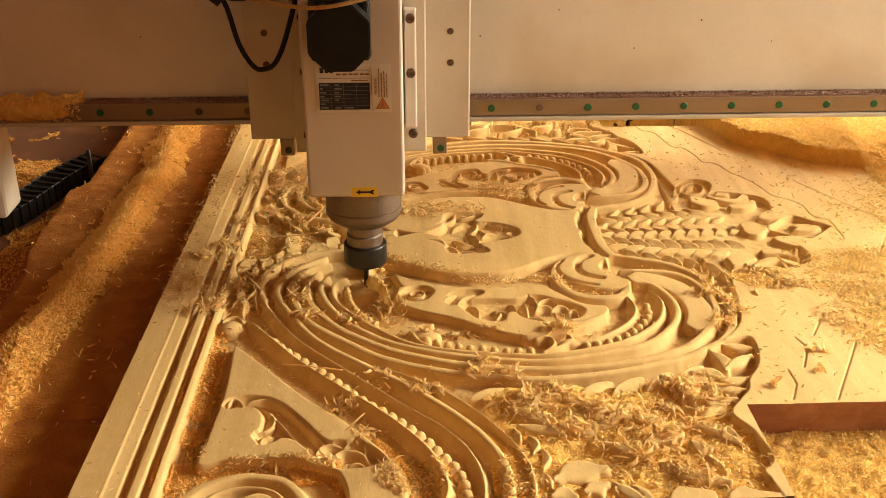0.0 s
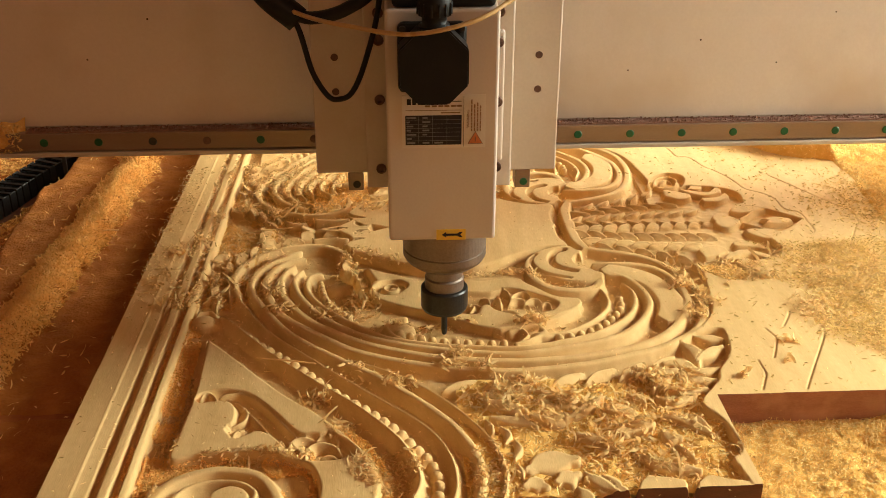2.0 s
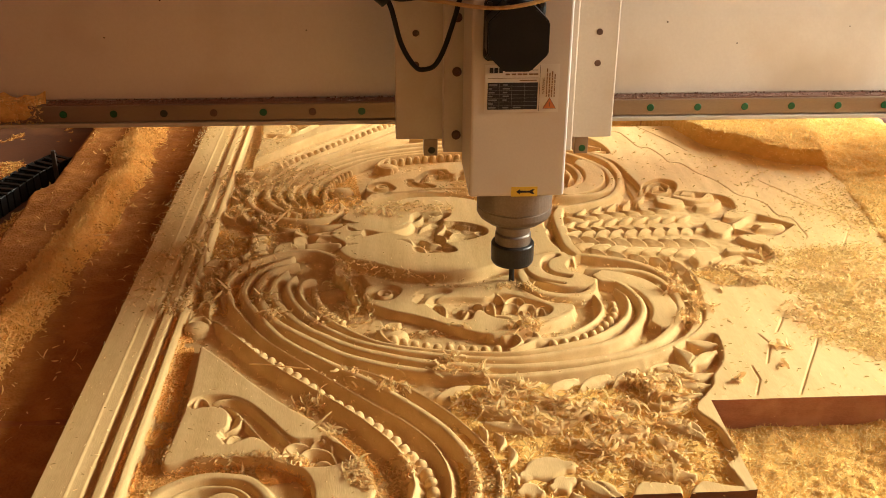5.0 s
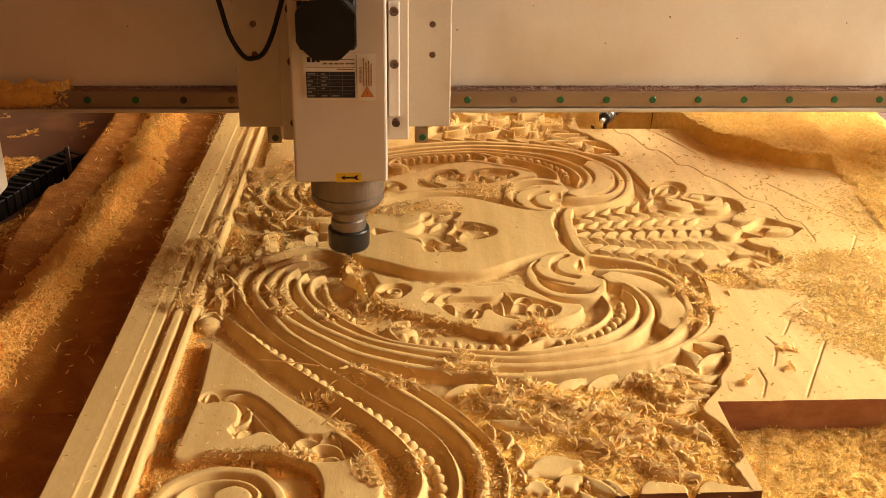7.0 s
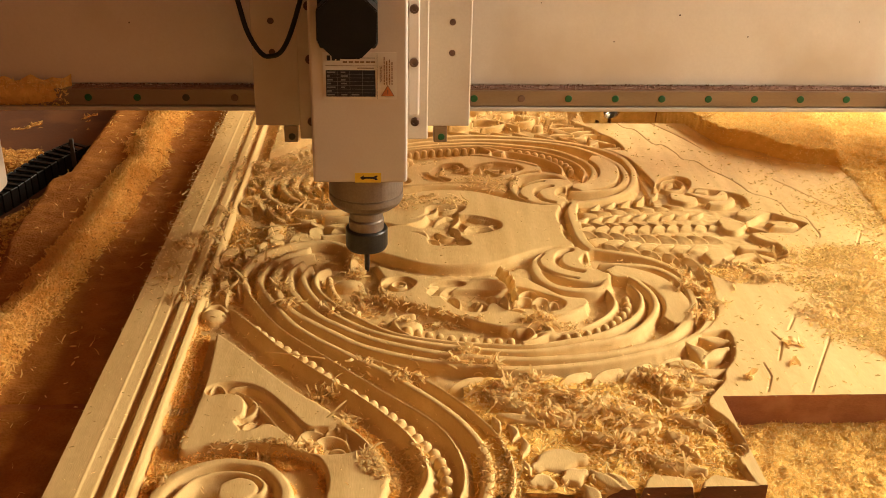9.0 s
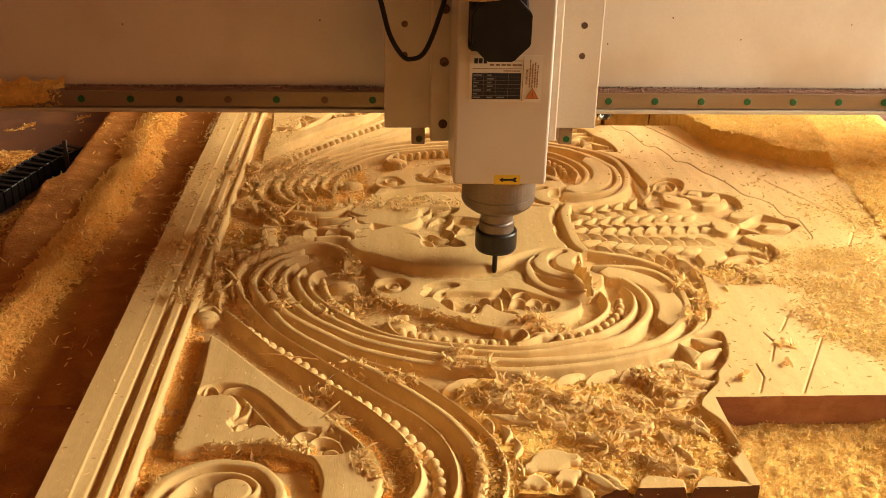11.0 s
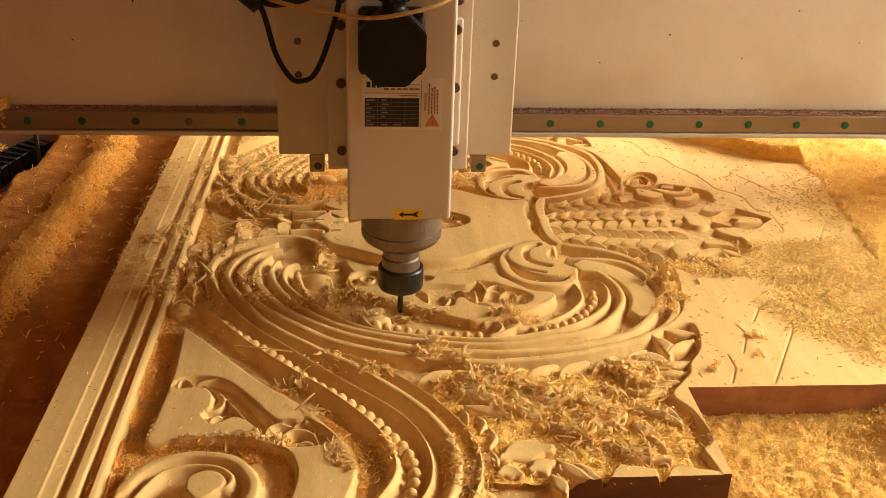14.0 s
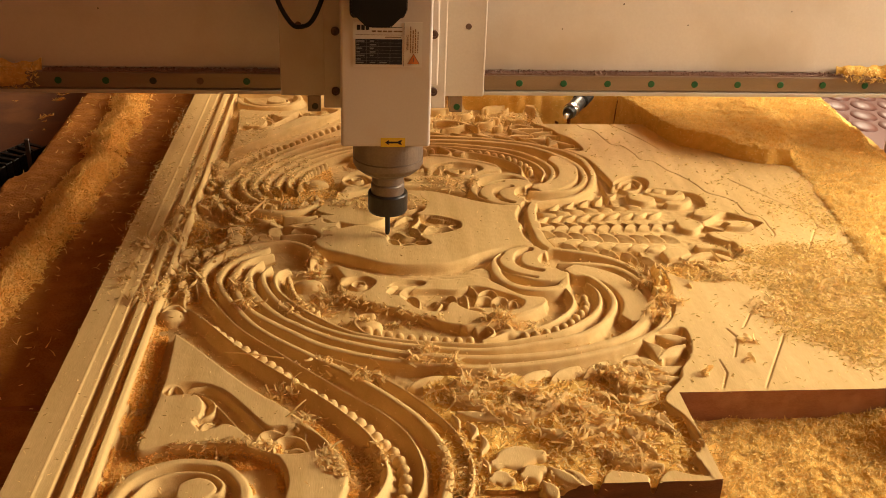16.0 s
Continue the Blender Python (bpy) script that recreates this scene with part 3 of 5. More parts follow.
# plain cartouche and its palmette
island([(0.218, 0.338), (0.233, 0.312), (0.256, 0.3), (0.288, 0.28), (0.317, 0.268), (0.351, 0.266), (0.381, 0.271), (0.405, 0.284), (0.425, 0.298), (0.455, 0.313), (0.488, 0.319), (0.482, 0.348), (0.481, 0.374), (0.484, 0.398), (0.226, 0.392), (0.228, 0.351)], -0.0003, soft=0.006)
island([(0.245, 0.287), (0.281, 0.266), (0.318, 0.25), (0.382, 0.253), (0.416, 0.272), (0.428, 0.257), (0.418, 0.23), (0.378, 0.204), (0.317, 0.205), (0.268, 0.233)], -0.0045, soft=0.005)
pocket([(0.254, 0.37), (0.282, 0.38), (0.309, 0.363), (0.315, 0.325), (0.348, 0.321), (0.364, 0.327), (0.353, 0.349), (0.37, 0.352), (0.392, 0.362), (0.405, 0.375), (0.394, 0.392), (0.31, 0.393), (0.254, 0.39)], -0.0090, wall=0.0070)
leaf([(0.356, 0.368), (0.375, 0.382), (0.398, 0.372)], 0.0095, -0.0008)
leaf([(0.361, 0.351), (0.379, 0.357), (0.396, 0.365)], 0.006, -0.0008)
leaf([(0.341, 0.383), (0.349, 0.363), (0.351, 0.342)], 0.0085, -0.0006)
leaf([(0.321, 0.368), (0.334, 0.349), (0.349, 0.352)], 0.0075, -0.0008)
leaf([(0.346, 0.340), (0.356, 0.334), (0.364, 0.323)], 0.007, -0.0008)
leaf([(0.310, 0.346), (0.321, 0.338), (0.327, 0.318)], 0.0075, -0.0008)
leaf([(0.329, 0.333), (0.343, 0.328), (0.357, 0.319)], 0.0055, -0.001)
leaf([(0.288, 0.361), (0.304, 0.354), (0.317, 0.335)], 0.0055, -0.0012)
# stem
island([(0.490, 0.405), (0.489, 0.381), (0.490, 0.340), (0.495, 0.318), (0.511, 0.314), (0.507, 0.335), (0.505, 0.357), (0.506, 0.381), (0.507, 0.405)], -0.0006, soft=0.0030)
groove([(0.488, 0.415), (0.485, 0.381), (0.486, 0.349), (0.491, 0.325), (0.497, 0.312)], -0.0095, 0.0052)
# inner panel with leaves
island([(0.253, 0.233), (0.259, 0.247), (0.293, 0.251), (0.356, 0.239), (0.413, 0.246), (0.43, 0.23), (0.455, 0.202), (0.479, 0.195), (0.478, 0.176), (0.46, 0.157), (0.434, 0.143), (0.401, 0.133), (0.366, 0.138), (0.338, 0.155), (0.309, 0.174), (0.28, 0.188), (0.258, 0.207)], -0.0025, soft=0.0035)
ridge([(0.38, 0.133), (0.407, 0.139), (0.433, 0.153), (0.458, 0.164), (0.476, 0.179)], -0.001, 0.004, 0.008)
pocket([(0.255, 0.227), (0.266, 0.245), (0.283, 0.249), (0.297, 0.236), (0.292, 0.220), (0.281, 0.210), (0.266, 0.212)], -0.008, wall=0.005)
pocket([(0.307, 0.212), (0.314, 0.231), (0.335, 0.238), (0.349, 0.234), (0.351, 0.226), (0.340, 0.218), (0.325, 0.202), (0.311, 0.201)], -0.007, wall=0.004)
pocket([(0.320, 0.200), (0.334, 0.213), (0.359, 0.215), (0.382, 0.213), (0.393, 0.217), (0.403, 0.222), (0.418, 0.217), (0.435, 0.206), (0.450, 0.195), (0.456, 0.185), (0.449, 0.171), (0.433, 0.164), (0.419, 0.160), (0.399, 0.164), (0.386, 0.172), (0.378, 0.184), (0.372, 0.179), (0.367, 0.165), (0.349, 0.165), (0.335, 0.175)], -0.009, wall=0.005)
ringlet([(0.277, 0.227)], 0.008, -0.0022)
knob([(0.279, 0.226)], 0.0065, 0.006, -0.003)
leaf([(0.308, 0.207), (0.313, 0.219), (0.321, 0.228)], 0.0055, -0.0006)
leaf([(0.319, 0.202), (0.330, 0.214), (0.343, 0.226)], 0.0075, -0.0006)
leaf([(0.330, 0.200), (0.338, 0.192), (0.341, 0.175)], 0.0055, -0.0006)
leaf([(0.354, 0.188), (0.361, 0.183), (0.357, 0.166)], 0.0065, -0.0006)
leaf([(0.360, 0.186), (0.366, 0.184), (0.372, 0.179)], 0.0045, -0.001)
leaf([(0.371, 0.201), (0.377, 0.197), (0.382, 0.186)], 0.0055, -0.0006)
leaf([(0.390, 0.205), (0.389, 0.189), (0.393, 0.175)], 0.008, -0.0004)
leaf([(0.397, 0.221), (0.400, 0.212), (0.405, 0.201)], 0.006, -0.0006)
leaf([(0.391, 0.173), (0.403, 0.168), (0.416, 0.160)], 0.006, -0.001)
ridge([(0.402, 0.190), (0.409, 0.204), (0.420, 0.209), (0.427, 0.199)], -0.001, 0.001, 0.003, flank=0.0030)
leaf([(0.401, 0.185), (0.412, 0.193), (0.423, 0.181)], 0.008, -0.0006)
leaf([(0.417, 0.184), (0.430, 0.192), (0.437, 0.177)], 0.007, -0.0006)
leaf([(0.436, 0.180), (0.442, 0.185), (0.446, 0.175)], 0.0045, -0.0006)
leaf([(0.072, 0.297), (0.084, 0.315), (0.092, 0.325)], 0.012, -0.0006)
leaf([(0.102, 0.296), (0.107, 0.318), (0.108, 0.331)], 0.01, -0.0006)
leaf([(0.116, 0.314), (0.121, 0.334), (0.122, 0.346)], 0.01, -0.0006)
leaf([(0.13, 0.327), (0.138, 0.341), (0.142, 0.346)], 0.009, -0.0006)
leaf([(0.121, 0.364), (0.131, 0.377), (0.137, 0.382)], 0.013, -0.0006)
leaf([(0.125, 0.341), (0.134, 0.357), (0.139, 0.363)], 0.009, -0.0006)
leaf([(0.148, 0.347), (0.164, 0.356), (0.175, 0.355)], 0.011, -0.0006)
leaf([(0.153, 0.385), (0.165, 0.393), (0.173, 0.391)], 0.011, -0.0006)
leaf([(0.171, 0.361), (0.181, 0.376), (0.186, 0.381)], 0.013, -0.0006)
leaf([(0.185, 0.391), (0.204, 0.402), (0.218, 0.403)], 0.014, -0.0006)
leaf([(0.196, 0.368), (0.214, 0.378), (0.227, 0.379)], 0.011, -0.0006)
leaf([(0.235, 0.361), (0.245, 0.372), (0.249, 0.374)], 0.01, -0.0006)
leaf([(0.225, 0.335), (0.24, 0.347), (0.249, 0.349)], 0.011, -0.0006)
leaf([(0.078, 0.247), (0.085, 0.257), (0.088, 0.258)], 0.011, -0.0006)
leaf([(0.083, 0.226), (0.088, 0.239), (0.089, 0.244)], 0.009, -0.0006)
leaf([(0.094, 0.278), (0.096, 0.296), (0.093, 0.307)], 0.008, -0.0006)
leaf([(0.156, 0.412), (0.172, 0.418), (0.184, 0.413)], 0.009, -0.0006)
leaf([(0.092, 0.2), (0.094, 0.219), (0.092, 0.23)], 0.008, -0.0006)
leaf([(0.106, 0.21), (0.105, 0.235), (0.101, 0.254)], 0.007, -0.0006)
ridge([(0.185, 0.384), (0.206, 0.377), (0.237, 0.37)], -0.001, 0.003, 0.008)
ridge([(0.184, 0.352), (0.207, 0.355), (0.228, 0.351)], -0.001, 0.003, 0.007)
# small volute at the spandrel's tip
knob([(0.084, 0.166)], 0.014, 0.013, -0.0008)
ridge([(0.072, 0.171), (0.077, 0.185), (0.088, 0.188), (0.096, 0.175), (0.096, 0.159)], -0.005, 0.002, 0.005)
leaf([(0.078, 0.211), (0.086, 0.217), (0.093, 0.195)], 0.007, -0.002)
# the crest is cut less deep than the scrolls
DEEP, FLOOR_Z = FLOOR_Z, -0.0078
crest = np.add.outer(GX > 0.612, np.zeros(len(GY), bool)) & (np.add.outer(np.zeros(len(GX)), GY) > 0.20) | np.add.outer(GX > 0.512, np.zeros(len(GY), bool)) & (np.add.outer(np.zeros(len(GX)), GY) > 0.312)
H = np.where(crest, np.maximum(H, FLOOR_Z), H)
# rows of grain
scales([(0.511, 0.374), (0.577, 0.376), (0.672, 0.382)], 0.017, 0.011, 0.55)
scales([(0.509, 0.36), (0.571, 0.35), (0.659, 0.345)], 0.018, 0.011, -0.55)
scales([(0.517, 0.341), (0.573, 0.327), (0.634, 0.318)], 0.019, 0.011, 0.5)
scales([(0.531, 0.321), (0.581, 0.302), (0.617, 0.283)], 0.019, 0.01, -0.5)
# leaf spray
ridge([(0.631, 0.254), (0.641, 0.238), (0.658, 0.232), (0.665, 0.246), (0.657, 0.266), (0.641, 0.272), (0.630, 0.262)], -0.0012, 0.0016, 0.004, flank=0.003)
leaf([(0.640, 0.254), (0.651, 0.240), (0.659, 0.246)], 0.006, -0.0006)
island([(0.680, 0.388), (0.700, 0.388), (0.712, 0.381), (0.706, 0.370), (0.694, 0.359), (0.681, 0.362), (0.676, 0.374)], -0.0005, soft=0.0034)
island([(0.736, 0.374), (0.751, 0.386), (0.766, 0.388), (0.778, 0.379), (0.765, 0.370), (0.748, 0.370)], -0.001, soft=0.0034)
island([(0.705, 0.354), (0.722, 0.359), (0.751, 0.348), (0.75, 0.334), (0.73, 0.325), (0.711, 0.339)], -0.0006, soft=0.0034)
ridge([(0.711, 0.376), (0.724, 0.366), (0.74, 0.351), (0.762, 0.344)], -0.001, 0.0022, 0.005, flank=0.0035)
island([(0.681, 0.322), (0.703, 0.322), (0.721, 0.304), (0.717, 0.291), (0.704, 0.304), (0.681, 0.308)], -0.0005, soft=0.0034)
island([(0.659, 0.282), (0.677, 0.298), (0.696, 0.301), (0.717, 0.284), (0.709, 0.273), (0.695, 0.287), (0.677, 0.281), (0.662, 0.274)], -0.0008, soft=0.0034)
island([(0.669, 0.278), (0.688, 0.28), (0.697, 0.263), (0.683, 0.259)], -0.0012, soft=0.0034)
island([(0.634, 0.302), (0.652, 0.314), (0.668, 0.309), (0.672, 0.296), (0.658, 0.285), (0.639, 0.278), (0.635, 0.289)], -0.0004, soft=0.0034)
FLOOR_Z = DEEP
# leaf rope
scales([(0.342, 0.034), (0.389, 0.033), (0.439, 0.039), (0.495, 0.049), (0.537, 0.062)], 0.03, 0.014, 0.45)
petal([(0.58, 0.108), (0.597, 0.104), (0.606, 0.102)], 0.0082, -0.0008)
petal([(0.563, 0.097), (0.573, 0.08), (0.569, 0.059)], 0.00984, -0.0008)
petal([(0.571, 0.065), (0.591, 0.082), (0.602, 0.088)], 0.0090, -0.0008)
petal([(0.537, 0.06), (0.553, 0.06), (0.565, 0.049)], 0.01066, -0.0008)
petal([(0.557, 0.051), (0.571, 0.044), (0.587, 0.048)], 0.0082, -0.0008)
petal([(0.507, 0.053), (0.522, 0.045), (0.545, 0.048)], 0.0115, -0.0008)
petal([(0.517, 0.026), (0.531, 0.015), (0.566, 0.014)], 0.0082, -0.0008)
petal([(0.543, 0.04), (0.56, 0.031), (0.578, 0.029)], 0.0082, -0.0008)
petal([(0.516, -0.026), (0.535, -0.033), (0.551, -0.057)], 0.00984, -0.0008)
petal([(0.476, -0.048), (0.487, -0.038), (0.502, -0.036)], 0.0156, -0.0008)
petal([(0.49, -0.083), (0.504, -0.095), (0.526, -0.104)], 0.00984, -0.0008)
petal([(0.388, -0.096), (0.407, -0.085), (0.427, -0.084)], 0.01968, -0.0008)
petal([(0.382, -0.117), (0.39, -0.114), (0.398, -0.118)], 0.01312, -0.0008)
petal([(0.409, -0.112), (0.418, -0.107), (0.426, -0.104)], 0.0139, -0.0008)
petal([(0.358, -0.024), (0.361, -0.033), (0.362, -0.044)], 0.00492, -0.0008)
petal([(0.37, -0.036), (0.375, -0.046), (0.371, -0.061)], 0.0057, -0.0008)
petal([(0.38, -0.055), (0.382, -0.067), (0.377, -0.081)], 0.0057, -0.0008)
petal([(0.378, -0.087), (0.38, -0.096), (0.381, -0.108)], 0.0041, -0.0008)
petal([(0.423, -0.122), (0.428, -0.13), (0.43, -0.144)], 0.00984, -0.0008)
petal([(0.434, -0.11), (0.447, -0.116), (0.459, -0.126)], 0.0156, -0.0008)
petal([(0.435, -0.049), (0.453, -0.058), (0.465, -0.074)], 0.00984, -0.0008)
petal([(0.399, -0.021), (0.418, -0.027), (0.44, -0.018)], 0.00984, -0.0008)
petal([(0.462, -0.01), (0.482, -0.015), (0.494, -0.029)], 0.01066, -0.0008)
petal([(0.36, 0.002), (0.38, -0.007), (0.393, -0.026)], 0.0082, -0.0008)
petal([(0.527, -0.025), (0.543, -0.031), (0.551, -0.047)], 0.0065, -0.0008)
petal([(0.516, -0.069), (0.521, -0.077), (0.527, -0.090)], 0.0058, -0.0008)
petal([(0.484, -0.082), (0.495, -0.095), (0.510, -0.103)], 0.0095, -0.0008)
petal([(0.508, -0.050), (0.514, -0.056), (0.522, -0.058)], 0.01, -0.0008)
petal([(0.472, -0.046), (0.485, -0.041), (0.501, -0.039)], 0.0125, -0.0008)
petal([(0.432, -0.103), (0.442, -0.114), (0.453, -0.127)], 0.009, -0.0008)
petal([(0.491, 0.008), (0.500, 0.003), (0.503, -0.006)], 0.008, -0.0008)
petal([(0.541, 0.040), (0.528, 0.031), (0.516, 0.017)], 0.008, -0.0008)
petal([(0.409, 0.019), (0.428, 0.009), (0.447, -0.005)], 0.009, -0.0008)
petal([(0.428, -0.027), (0.445, -0.014), (0.467, 0.008)], 0.008, -0.0008)
petal([(0.363, -0.021), (0.388, -0.028), (0.401, -0.036)], 0.0085, -0.0008)
petal([(0.360, 0.006), (0.375, -0.001), (0.395, -0.010)], 0.0085, -0.0008)
petal([(0.516, 0.003), (0.530, -0.004), (0.553, 0.006)], 0.007, -0.0008)
island([(0.473, -0.116), (0.484, -0.109), (0.511, -0.116), (0.511, -0.130), (0.505, -0.147), (0.465, -0.145)], -0.0008)
island([(0.519, -0.119), (0.532, -0.110), (0.548, -0.116), (0.567, -0.121), (0.567, -0.132), (0.562, -0.148), (0.511, -0.147)], -0.0008)

# border mouldings along the straight edge: fillet, three reeds and two quirks
def border(x):
    """Height across the border: a plain fillet with an arris, two flat reeds, a chamfer down to the ground, and V grooves between."""
    return np.interp(x, (0.0, 0.0245, 0.0252, 0.0258, 0.0262, 0.0375, 0.0392, 0.0440, 0.0452, 0.0538, 0.0552, 0.0606, 0.0620, 0.0672, 0.0712),
                     (0.0, 0.0, 0.0006, 0.0, -0.0008, -0.0016, -0.0085, -0.0090, -0.0008, -0.0013, -0.0085, -0.0090, -0.0010, -0.0024, -0.0100))


bx, by = np.meshgrid(GX, GY, indexing="ij")
H = np.where(bx < 0.0705, border(bx), H)
# mirror about the axis, then the cuts of the far side alone
HALF = H
GY = np.concatenate([GY, 2 * MID - GY[-2::-1]])
H = np.concatenate([HALF, HALF[:, -2::-1]], axis=1)
# edges slightly worn: a narrow three-tap blur both ways
H[1:-1] = 0.06 * H[:-2] + 0.88 * H[1:-1] + 0.06 * H[2:]
H[:, 1:-1] = 0.06 * H[:, :-2] + 0.88 * H[:, 1:-1] + 0.06 * H[:, 2:]
# outline cuts on the uncarved stock
groove([(0.654, 0.116), (0.659, 0.097), (0.658, 0.093), (0.644, 0.061)], -0.0022, 0.001)
groove([(0.627, 0.056), (0.627, 0.034), (0.626, 0.031), (0.615, 0.007)], -0.0022, 0.001)
groove([(0.713, 0.108), (0.681, 0.051), (0.656, 0.006)], -0.0022, 0.001)
groove([(0.674, 0.12), (0.684, 0.137), (0.692, 0.151)], -0.0022, 0.001)
groove([(0.619, 0.785), (0.628, 0.744), (0.645, 0.73), (0.657, 0.672), (0.673, 0.662), (0.683, 0.631), (0.687, 0.605), (0.704, 0.596), (0.715, 0.563), (0.729, 0.539), (0.74, 0.51), (0.747, 0.48), (0.765, 0.464), (0.775, 0.446), (0.777, 0.413), (0.792, 0.399), (0.792, 0.369), (0.792, 0.349), (0.786, 0.337)], -0.0022, 0.001)
groove([(0.658, 0.791), (0.678, 0.758), (0.708, 0.697), (0.726, 0.648)], -0.0022, 0.001)
groove([(0.794, 0.526), (0.813, 0.489), (0.844, 0.427), (0.858, 0.403), (0.856, 0.373), (0.844, 0.351), (0.813, 0.295)], -0.0022, 0.001)

# tool marks and small unevenness of the cut ground
ux, uy = np.meshgrid(GX, GY, indexing="ij")
H += np.where(H < -0.004, 0.0006, 0.0001) * value_noise(ux, uy, 0.006, 3) + 0.0002 * value_noise(ux, uy, 0.02, 4)


def face(x, y):
    """Height of the carved face at places on the headboard."""
    i, j = np.clip(np.rint(x / STEP).astype(int), 0, len(GX) - 1), np.clip(np.rint((y - GY[0]) / STEP).astype(int), 0, len(GY) - 1)
    return H[i, j]


headboard = tagged(new("carved_headboard"), "pale wooden headboard blank half carved with scrolls and beads", "carved panel")
for x0, x1, y0, y1 in ((0.0, 0.128, -0.358, 1.12), (0.128, 0.262, -0.358, 1.12), (0.262, 0.385, -0.358, 1.12), (0.385, 0.435, -0.358, 1.12), (0.435, 0.571, -0.127, 0.889), (0.571, 0.74, 0.0, 0.762), (0.74, 0.905, 0.0, 0.762)):
    i0, i1, j0, j1 = (int(round(v)) for v in (x0 / STEP, x1 / STEP, (y0 - GY[0]) / STEP, (y1 - GY[0]) / STEP))
    xs, ys = GX[i0:i1 + 1].copy(), GY[max(j0, 0):j1 + 1]
    # the five planks left of x = 0.58 get darker brown sides
    plank = sheet("plank", xs, ys, H[i0:i1 + 1, max(j0, 0):j1 + 1], M["wood"], headboard, skirt=BED + 0.0005, side=M["dark_sides" if x1 < 0.58 else "end_grain"])
    if x0 == 0.0:      # the border runs slightly askew
        co = np.empty(len(plank.data.vertices) * 3, np.float32)
        plank.data.vertices.foreach_get("co", co)
        co = co.reshape(-1, 3)
        co[:, 0] += (-0.0010 + 0.0120 * co[:, 1] / 0.81) * np.clip((0.086 - co[:, 0]) / 0.022, 0, 1)
        plank.data.vertices.foreach_set("co", co.ravel())

# ---- sawdust ----
def right_dust(x, y):
    z = BED + 0.0035 + 0.0026 * value_noise(x, y, 0.06, 11) + 0.0012 * value_noise(x, y, 0.017, 12)
    z += 0.036 * np.exp(-((x - 0.800) / 0.050) ** 2 - ((y + 0.040) / 0.036) ** 2)
    ragged = 0.018 * value_noise(x, y, 0.05, 13) + 0.006 * value_noise(x, y, 0.014, 14)
    front = np.interp(x, (0.70, 0.725, 0.745, 0.766, 0.80, 0.843, 0.88, 0.91, 1.0), (0.86, 0.785, 0.70, 0.657, 0.624, 0.601, 0.585, 0.576, 0.55))
    over = y - front + 0.6 * ragged          # the pile over the far corner of the blank
    edge = np.interp(y, (0.06, 0.258, 0.304, 0.353, 0.414, 0.472, 0.525), (0.868, 0.874, 0.880, 0.888, 0.896, 0.901, 0.906))
    beside = ease(0.0, 0.03, x - edge + 0.028 + 0.25 * ragged) * ease(0.02, 0.12, y)
    z = np.maximum(z, BED - 0.003 + (0.0400 + 0.0020 * value_noise(x, y, 0.03, 17)) * beside)
    back = ease(0.766, 0.80, y - 0.11 * (1 - ease(0.70, 0.75, x + ragged))) * ease(0.585, 0.68, x)
    z -= 0.03 * ease(0.745, 0.77, y) * (1 - ease(0.845, 0.885, y + ragged)) * (1 - ease(0.70, 0.75, x + ragged))
    z = np.maximum(z, BED + (0.034 + 0.004 * value_noise(x, y, 0.04, 18)) * back)
    high = 0.023 + 0.004 * value_noise(x, y, 0.05, 15) + 0.0015 * value_noise(x, y, 0.015, 16)
    z = z + (high - z) * np.clip(over / (0.009 + 0.30 * ease(0.90, 0.96, x)), 0, 1) ** 0.7 * ease(-0.03, 0.0, y - 0.55)
    z += 0.0017 * value_noise(x, y, 0.0085, 19) + 0.0008 * value_noise(x, y, 0.0050, 20)
    return z - 0.045 * ease(1.04, 1.10, x + 0.4 * ragged)


def ridge_line(y):
    return np.interp(y, (-0.5, 0.17, 0.30, 0.48, 0.62, 0.83, 1.6), (-0.16, -0.119, -0.103, -0.093, -0.084, -0.088, -0.10)) + 0.004 * np.sin(y * 31)


def left_dust(x, y):
    d = x - ridge_line(y) + 0.005 * value_noise(x, y, 0.014, 24)
    z = BED + 0.0022 + 0.0016 * value_noise(x, y, 0.03, 21) + 0.0009 * value_noise(x, y, 0.009, 22) + 0.0005 * value_noise(x, y, 0.0045, 29)
    z += 0.023 * np.clip(np.exp(-(d / np.where(d < 0, 0.034, 0.018)) ** 2) - 0.08, 0, 1) * (1 + 0.2 * value_noise(x, y, 0.04, 23))
    z -= 0.0045 * np.exp(-((y - 0.047 - 0.02 * x) / 0.0045) ** 2) * ease(-0.20, -0.13, x)
    brink = -0.1890 - 0.018 * ease(0.34, 0.44, y) * (1 - ease(0.615, 0.65, y)) + 0.003 * value_noise(x, y, 0.02, 30)
    return z - 2.2 * np.maximum(brink - x, 0)


def on_stock(x, y):
    """Whether a place lies on the headboard blank."""
    return (x > 0) & (((x < 0.435) & (y < 1.12)) | ((x < 0.571) & (y > -0.127) & (y < 0.889)) | ((x < 0.905) & (y > 0) & (y < 0.762)))


def dust_sheet(name, label, x0, x1, y0, y1, step, height, material="sawdust", least=BED - 0.0012):
    xs, ys = np.arange(x0, x1, step), np.arange(y0, y1, step)
    gx, gy = np.meshgrid(xs, ys, indexing="ij")
    z = height(gx, gy)
    return tagged(sheet(name, xs, ys, z, M[material], keep=z > least), label, "sawdust", kind="stuff")


